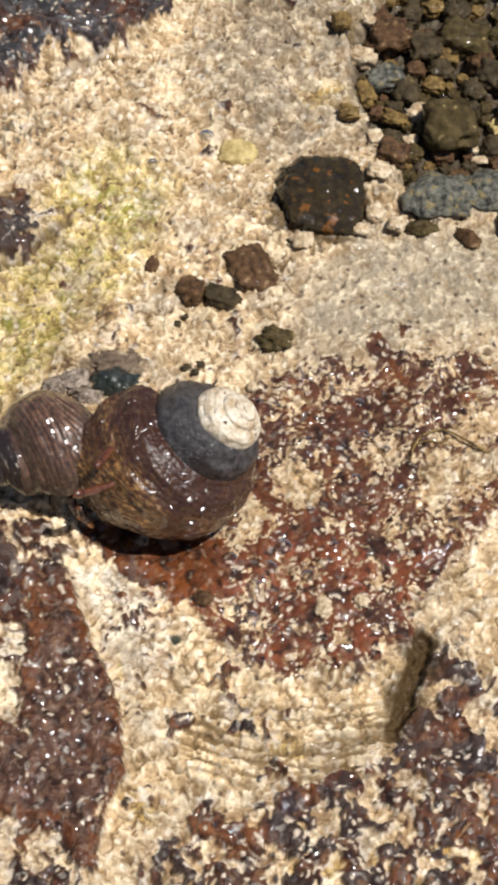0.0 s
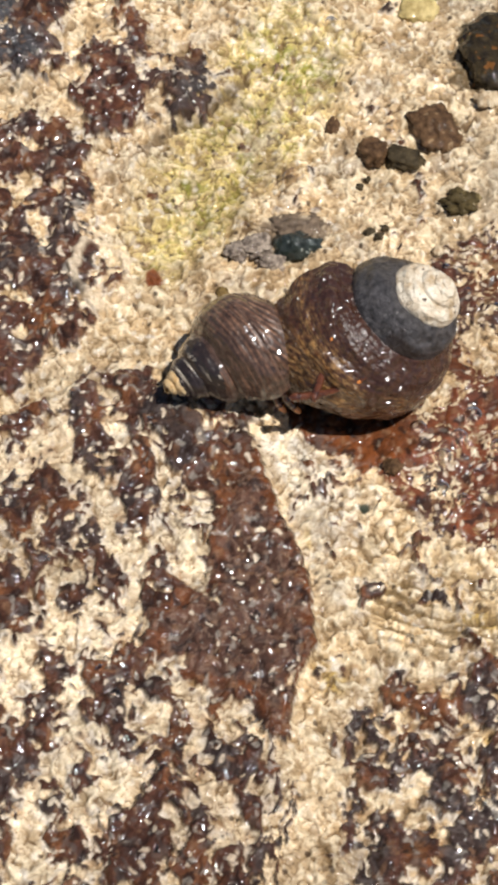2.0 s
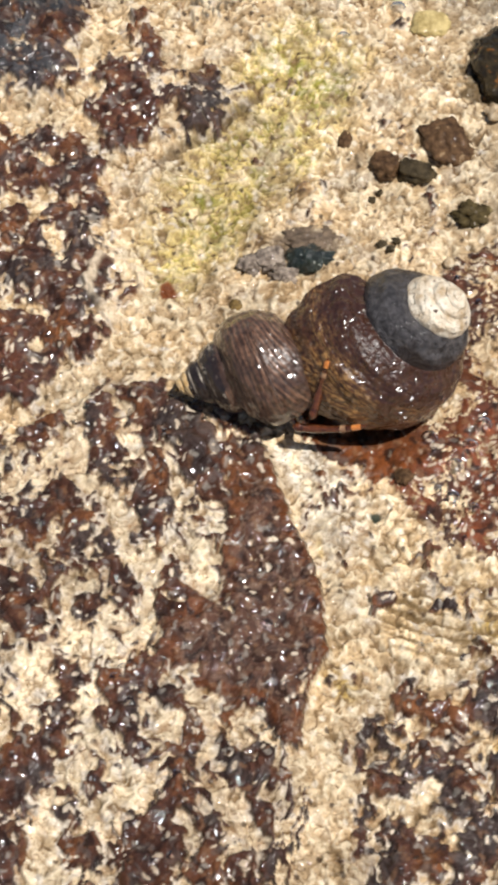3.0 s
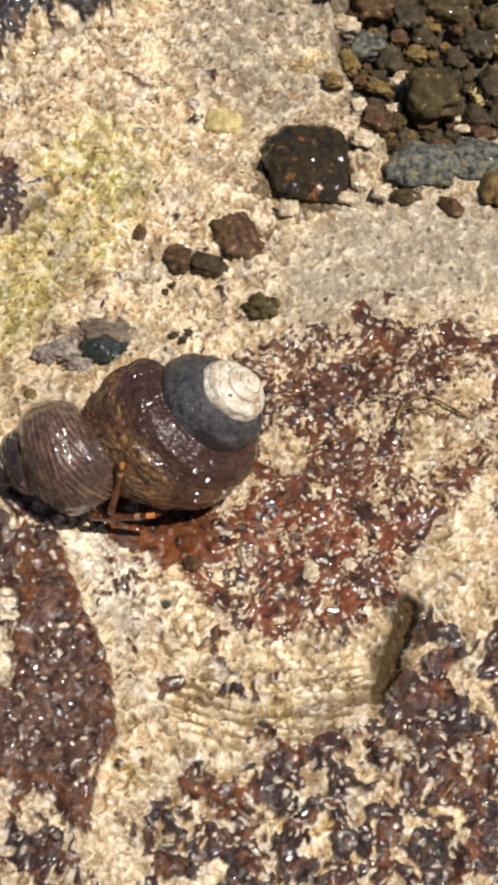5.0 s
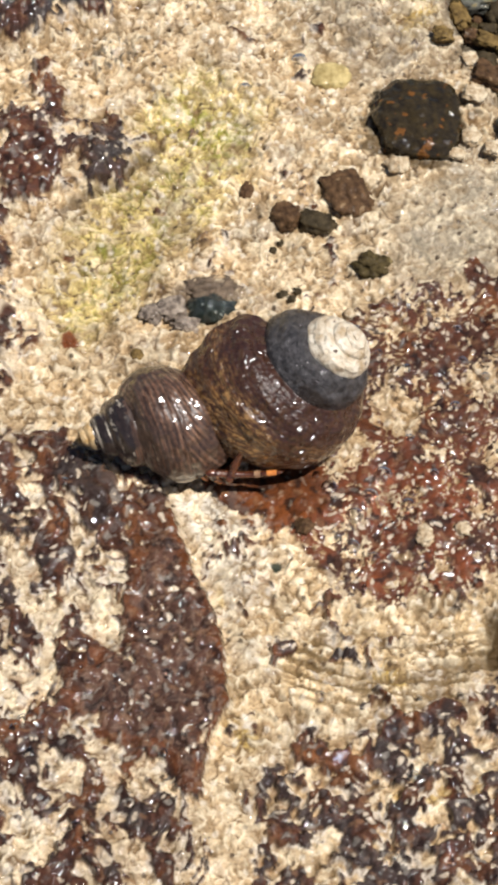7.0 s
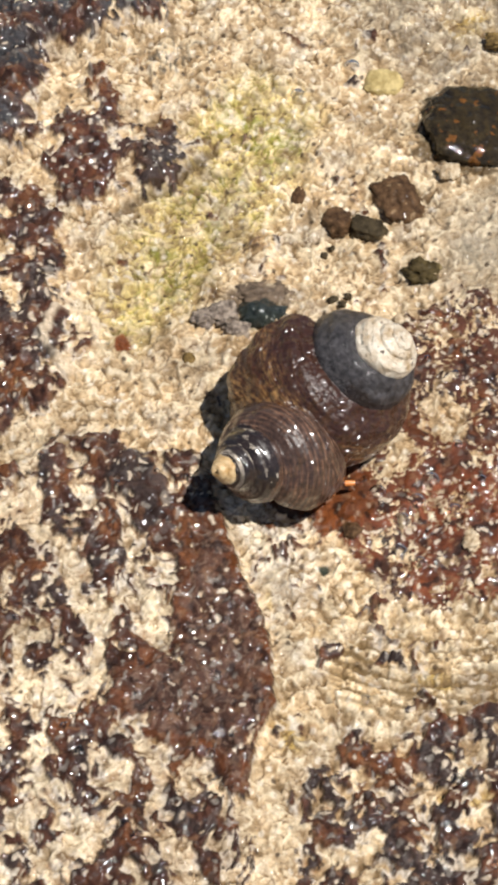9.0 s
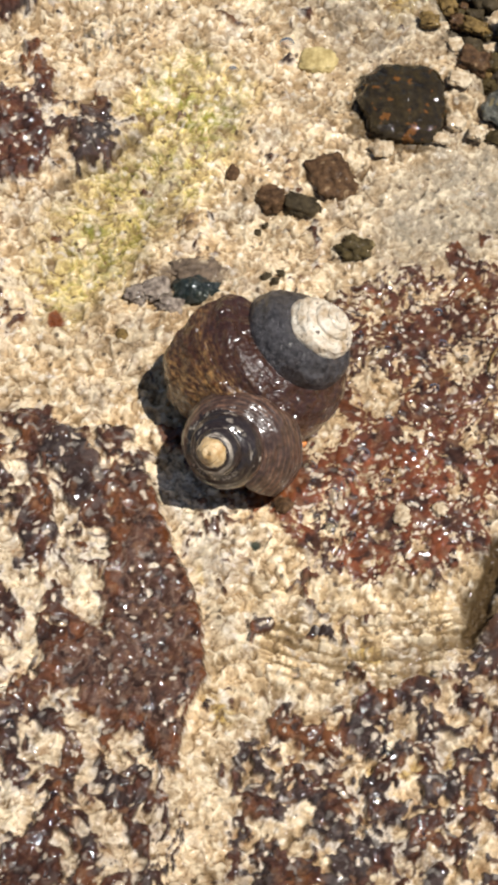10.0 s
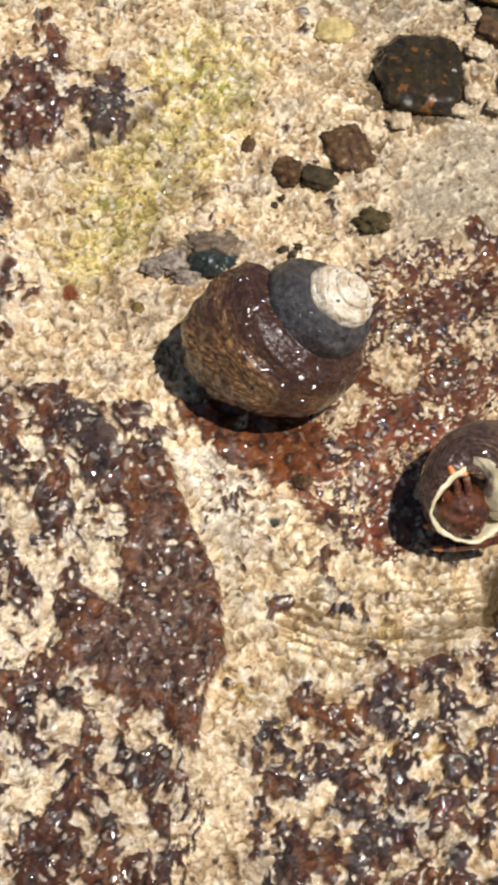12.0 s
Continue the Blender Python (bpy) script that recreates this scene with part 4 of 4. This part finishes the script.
def strand(label, points, thick):
    """A thin dried weed strand that follows the rock."""
    p = [(x, y, rest(x, y) + 0.35) for x, y in points]
    line = np.concatenate([bent(np.add(p[k], p[k - 1]) / 2 if k > 1 else p[0], p[k], np.add(p[k], p[k + 1]) / 2 if k < len(p) - 2 else p[-1], 8) for k in range(1, len(p) - 1)])
    tube, quads = limb(line + np.linspace(0, 0.001, len(line))[:, None], np.full(len(line), thick), 6)
    me = piece("strand", tube, quads, np.ones(len(quads), bool))
    me.materials.append(OCHRE)
    tagged(new("weed_strand", me), label, "seaweed")


strand("thin ochre weed strand curled on pale rock", [(35.7, 10.0), (36.2, 13.0), (38.5, 14.8), (41.4, 15.0), (45.4, 11.2)], 0.16)
strand("short ochre weed strand on pale rock", [(36.2, 12.6), (38, 13.6), (40, 13.0), (41, 14)], 0.14)


def droplets():
    """Beads of water left on the wet crust."""
    rng = random.Random(9)
    verts, faces, quads = [], [], lattice(7, 12, True)
    spots = [(17.8, -5.3), (15.5, -11.9), (15.9, -7.9), (19.5, -2.5), (9.9, 64.2), (2.4, 59.0), (13.0, -4.0), (22.5, -6.5)]
    spots += [(rng.uniform(10, 44), rng.uniform(-18, 24)) for _ in range(26)] + [(rng.uniform(-40, 2), rng.uniform(-58, 0)) for _ in range(34)] + [(rng.uniform(5, 42), rng.uniform(-54, -30)) for _ in range(22)]
    for n, (x, y) in enumerate(spots):
        r, z = (1.1 if n < 8 else rng.uniform(0.35, 0.8)), rest(x, y)
        u, v = np.linspace(0.03, np.pi / 2, 7)[:, None], np.linspace(0, 2 * np.pi, 12, endpoint=False)[None]
        dome = np.stack([x + r * np.sin(u) * np.cos(v), y + r * np.sin(u) * np.sin(v), z - 0.05 + 0.38 * r * np.cos(u) + 0 * v], -1).reshape(-1, 3)
        faces.append(quads + len(verts) * len(dome))
        verts.append(dome)
    me = mesh_of("drops", np.concatenate(verts) * MM, np.concatenate(faces))
    me.materials.append(WATER)
    tagged(new("water_drops", me), "clear water drops beading on wet crust", "water", kind="stuff")


droplets()

# ---- motion ----
SHELL_ROWS = [(0.0, -1.5, -0.5), (1.0, -1.6, -0.2), (1.5, -1.5, -0.5), (2.0, -0.7, -2.2), (2.5, -0.7, -2.2), (4.5, 0.4, -1.8), (5.0, 0.4, -1.1), (5.5, 0.2, 0.6), (6.0, -0.3, -0.2), (7.0, -0.5, -0.7), (7.7, -1.2, -0.7), (9.3, -0.6, 0.3), (10.0, -0.2, -0.5), (10.5, 0.0, 0.0), (12.0, -0.3, 0.3)]
CRAB_ROWS = [
    (0.0, -11.15, 7.95, 6.2, -0.97, -0.37, 0.0, 10), (0.5, -11.15, 7.95, 6.2, -0.97, -0.37, 0.0, 10), (1.0, -9.9, 3.5, 6.1, -0.905, -0.42, -0.06, 14), (1.5, -10.05, 2.8, 6.05, -0.81, -0.62, 0.0, 10),
    (2.0, -9.65, 2.5, 6.0, -0.86, -0.5, -0.05, 5), (2.5, -9.55, 2.5, 5.9, -0.95, -0.33, -0.1, -4), (4.5, -7.95, 2.7, 5.75, -0.95, -0.05, -0.28, -15), (6.5, -8.93, 2.2, 5.8, -0.96, -0.25, -0.03, -11),
    (7.0, -8.92, 1.8, 5.9, -1.02, -0.29, 0.03, -18), (7.7, -9.05, 2.0, 5.8, -0.95, -0.28, 0.05, -18), (8.5, -5.5, -1.5, 7.6, -0.8, -0.45, 0.36, 2), (9.3, 0.7, -4.5, 8.6, -0.53, -0.56, 0.62, 22),
    (9.5, 0.9, -4.6, 8.7, -0.49, -0.58, 0.68, 26), (9.9, 1.4, -4.3, 8.3, -0.42, -0.65, 0.71, 22), (10.0, 3.4, -5.4, 8.6, -0.32, -0.61, 0.76, 28), (10.1, 10.2, -8.4, 9.1, 0.03, -0.49, 0.9, 40), (10.2, 25.8, -8.9, 8.5, 0.78, -0.03, 0.64, 100),
    (10.3, 32.2, -11.7, 7.0, 0.66, 0.29, -0.66, 27), (12.0, 32.3, -11.7, 7.0, 0.66, 0.29, -0.64, 29)]
# Where the tip of each leg is and which way it lies from the body, in mm, at some of those times.
REACH = {
    0.0: (((1.4, 7.2, 14.4), (-2.3, 1.2, 14.8)), ((2.5, 1.8, 11.9), (-2.3, -0.9, 12.8)), ((-3.6, -0.3, 1.6), (-5.5, 1.2, 5.0)), ((-5.0, 1.0, 1.0), (-6.5, 3.0, 4.0))),
    1.0: (((1.7, 6.7, 14.7), (-1.7, 0.8, 14.8)), ((5.9, 0.8, 12.3), (-0.7, -0.5, 13.1)), ((-1.4, 0.4, 1.6), (-4.0, 1.2, 5.0)), ((-3.4, -0.5, 1.0), (-5.0, 2.0, 4.0))),
    2.0: (((2.6, -0.1, 15.1), (0.7, -4.8, 10.6)), ((6.5, -4.0, 12.1), (0.7, -4.8, 10.4)), ((-1.0, -2.8, 1.6), (-3.7, -1.0, 5.0)), ((-2.8, -2.4, 1.0), (-4.7, -0.4, 4.0))),
    2.5: (((1.5, -0.7, 14.9), (-0.2, -4.8, 9.3)), ((6.1, -5.8, 9.3), (-0.2, -5.4, 7.5)), ((-1.0, -3.2, 1.6), (-3.5, -1.5, 5.0)), ((-2.6, -2.8, 1.0), (-4.5, -0.8, 4.0))),
    4.5: (((0.9, -1.9, 13.0), (-0.2, -4.3, 7.6)), ((5.9, -6.0, 6.2), (-0.7, -5.0, 4.0)), ((0.4, -4.5, 1.6), (-3.0, -2.5, 4.5)), ((-1.6, -3.6, 1.0), (-4.0, -1.6, 4.0))),
    6.5: (((4.2, -2.8, 11.9), (2.5, -4.7, 7.2)), ((7.2, -4.7, 6.2), (2.5, -4.5, 6.2)), ((0.2, -4.1, 1.6), (-3.0, -2.3, 4.5)), ((-1.6, -3.4, 1.0), (-4.0, -1.4, 4.0))),
    7.7: (((0.8, -1.3, 12.5), (-0.5, -4.0, 7.1)), ((6.3, -5.0, 7.3), (0.1, -4.5, 5.0)), ((0.0, -3.6, 1.6), (-3.0, -2.0, 4.5)), ((-1.6, -3.2, 1.0), (-4.0, -1.2, 4.0))),
    9.3: (((12.5, -1.5, 6.3), (7.9, -4.3, 6.4)), ((11.0, -4.6, 3.0), (6.0, -4.0, 4.0)), ((9.0, -6.0, 3.0), (6.5, -4.0, 4.5)), ((8.0, -4.0, 3.0), (5.5, -3.0, 5.0))),
    10.0: (((12.8, -3.0, 5.2), (8.2, -5.6, 6.0)), ((11.4, -6.0, 3.0), (6.4, -5.2, 4.0)), ((9.4, -7.4, 3.0), (6.9, -5.4, 4.5)), ((8.4, -5.4, 3.0), (5.9, -4.4, 5.0))),
    10.3: (((20.8, -13.2, 1.6), (25.1, -17.1, 4.2)), ((21.4, -20.3, 1.6), (27.7, -18.4, 3.0)), ((28.4, -15.5, 9.6), (28.8, -18.4, 7.6)), ((30.1, -14.5, 9.6), (30.4, -17.4, 7.6))),
    11.4: (((21.2, -15.2, 1.6), (25.5, -17.3, 4.2)), ((22.6, -19.4, 1.6), (27.7, -18.6, 3.0)), ((28.0, -14.8, 9.6), (28.8, -17.8, 7.6)), ((29.6, -14.2, 9.6), (30.2, -17.2, 7.6))),
    12.0: (((24.0, -15.6, 1.6), (27.5, -17.3, 4.2)), ((24.6, -18.6, 1.6), (28.4, -18.6, 3.0)), ((26.2, -12.7, 11.5), (27.8, -16.4, 8.4)), ((27.6, -12.9, 11.6), (29.0, -16.6, 8.4)))}


def motions():
    walk(shell, [(t, upright(9.8 + dx, 7.1 + dy, 9.2, (0.621, 0.047, 0.721), -99)) for t, dx, dy in SHELL_ROWS])
    poses = {t: upright(x, y, z, (ax, ay, az), spin) for t, x, y, z, ax, ay, az, spin in CRAB_ROWS}
    rows = list(poses.items())
    halves = [((rows[k][0] + rows[k + 1][0]) / 2, rows[k][1].lerp(rows[k + 1][1], 0.5)) for k in (len(rows) - 4, len(rows) - 3)]
    walk(crab, sorted(rows + halves, key=lambda r: r[0]))
    ahead = Vector((0, -0.87, -0.5))
    for n, leg in enumerate(legs):
        rows = []
        for t, ends in REACH.items():
            tip, base = (poses.get(t, poses[10.3]).inverted() @ (Vector(p) * MM) for p in ends[n])
            way = (tip - base).normalized()
            turn = (ahead.rotation_difference(way) @ ahead.to_track_quat("Z", "X")).to_matrix().to_4x4()
            now = Matrix.Translation(tip - way * LEGS[n][0] * MM) @ turn
            if rows and rows[-1][1].to_quaternion().rotation_difference(now.to_quaternion()).angle > 1.2:
                rows.append(((t + rows[-1][0]) / 2, rows[-1][1].lerp(now, 0.5)))
            rows.append((t, now))
        walk(leg, rows)


motions()
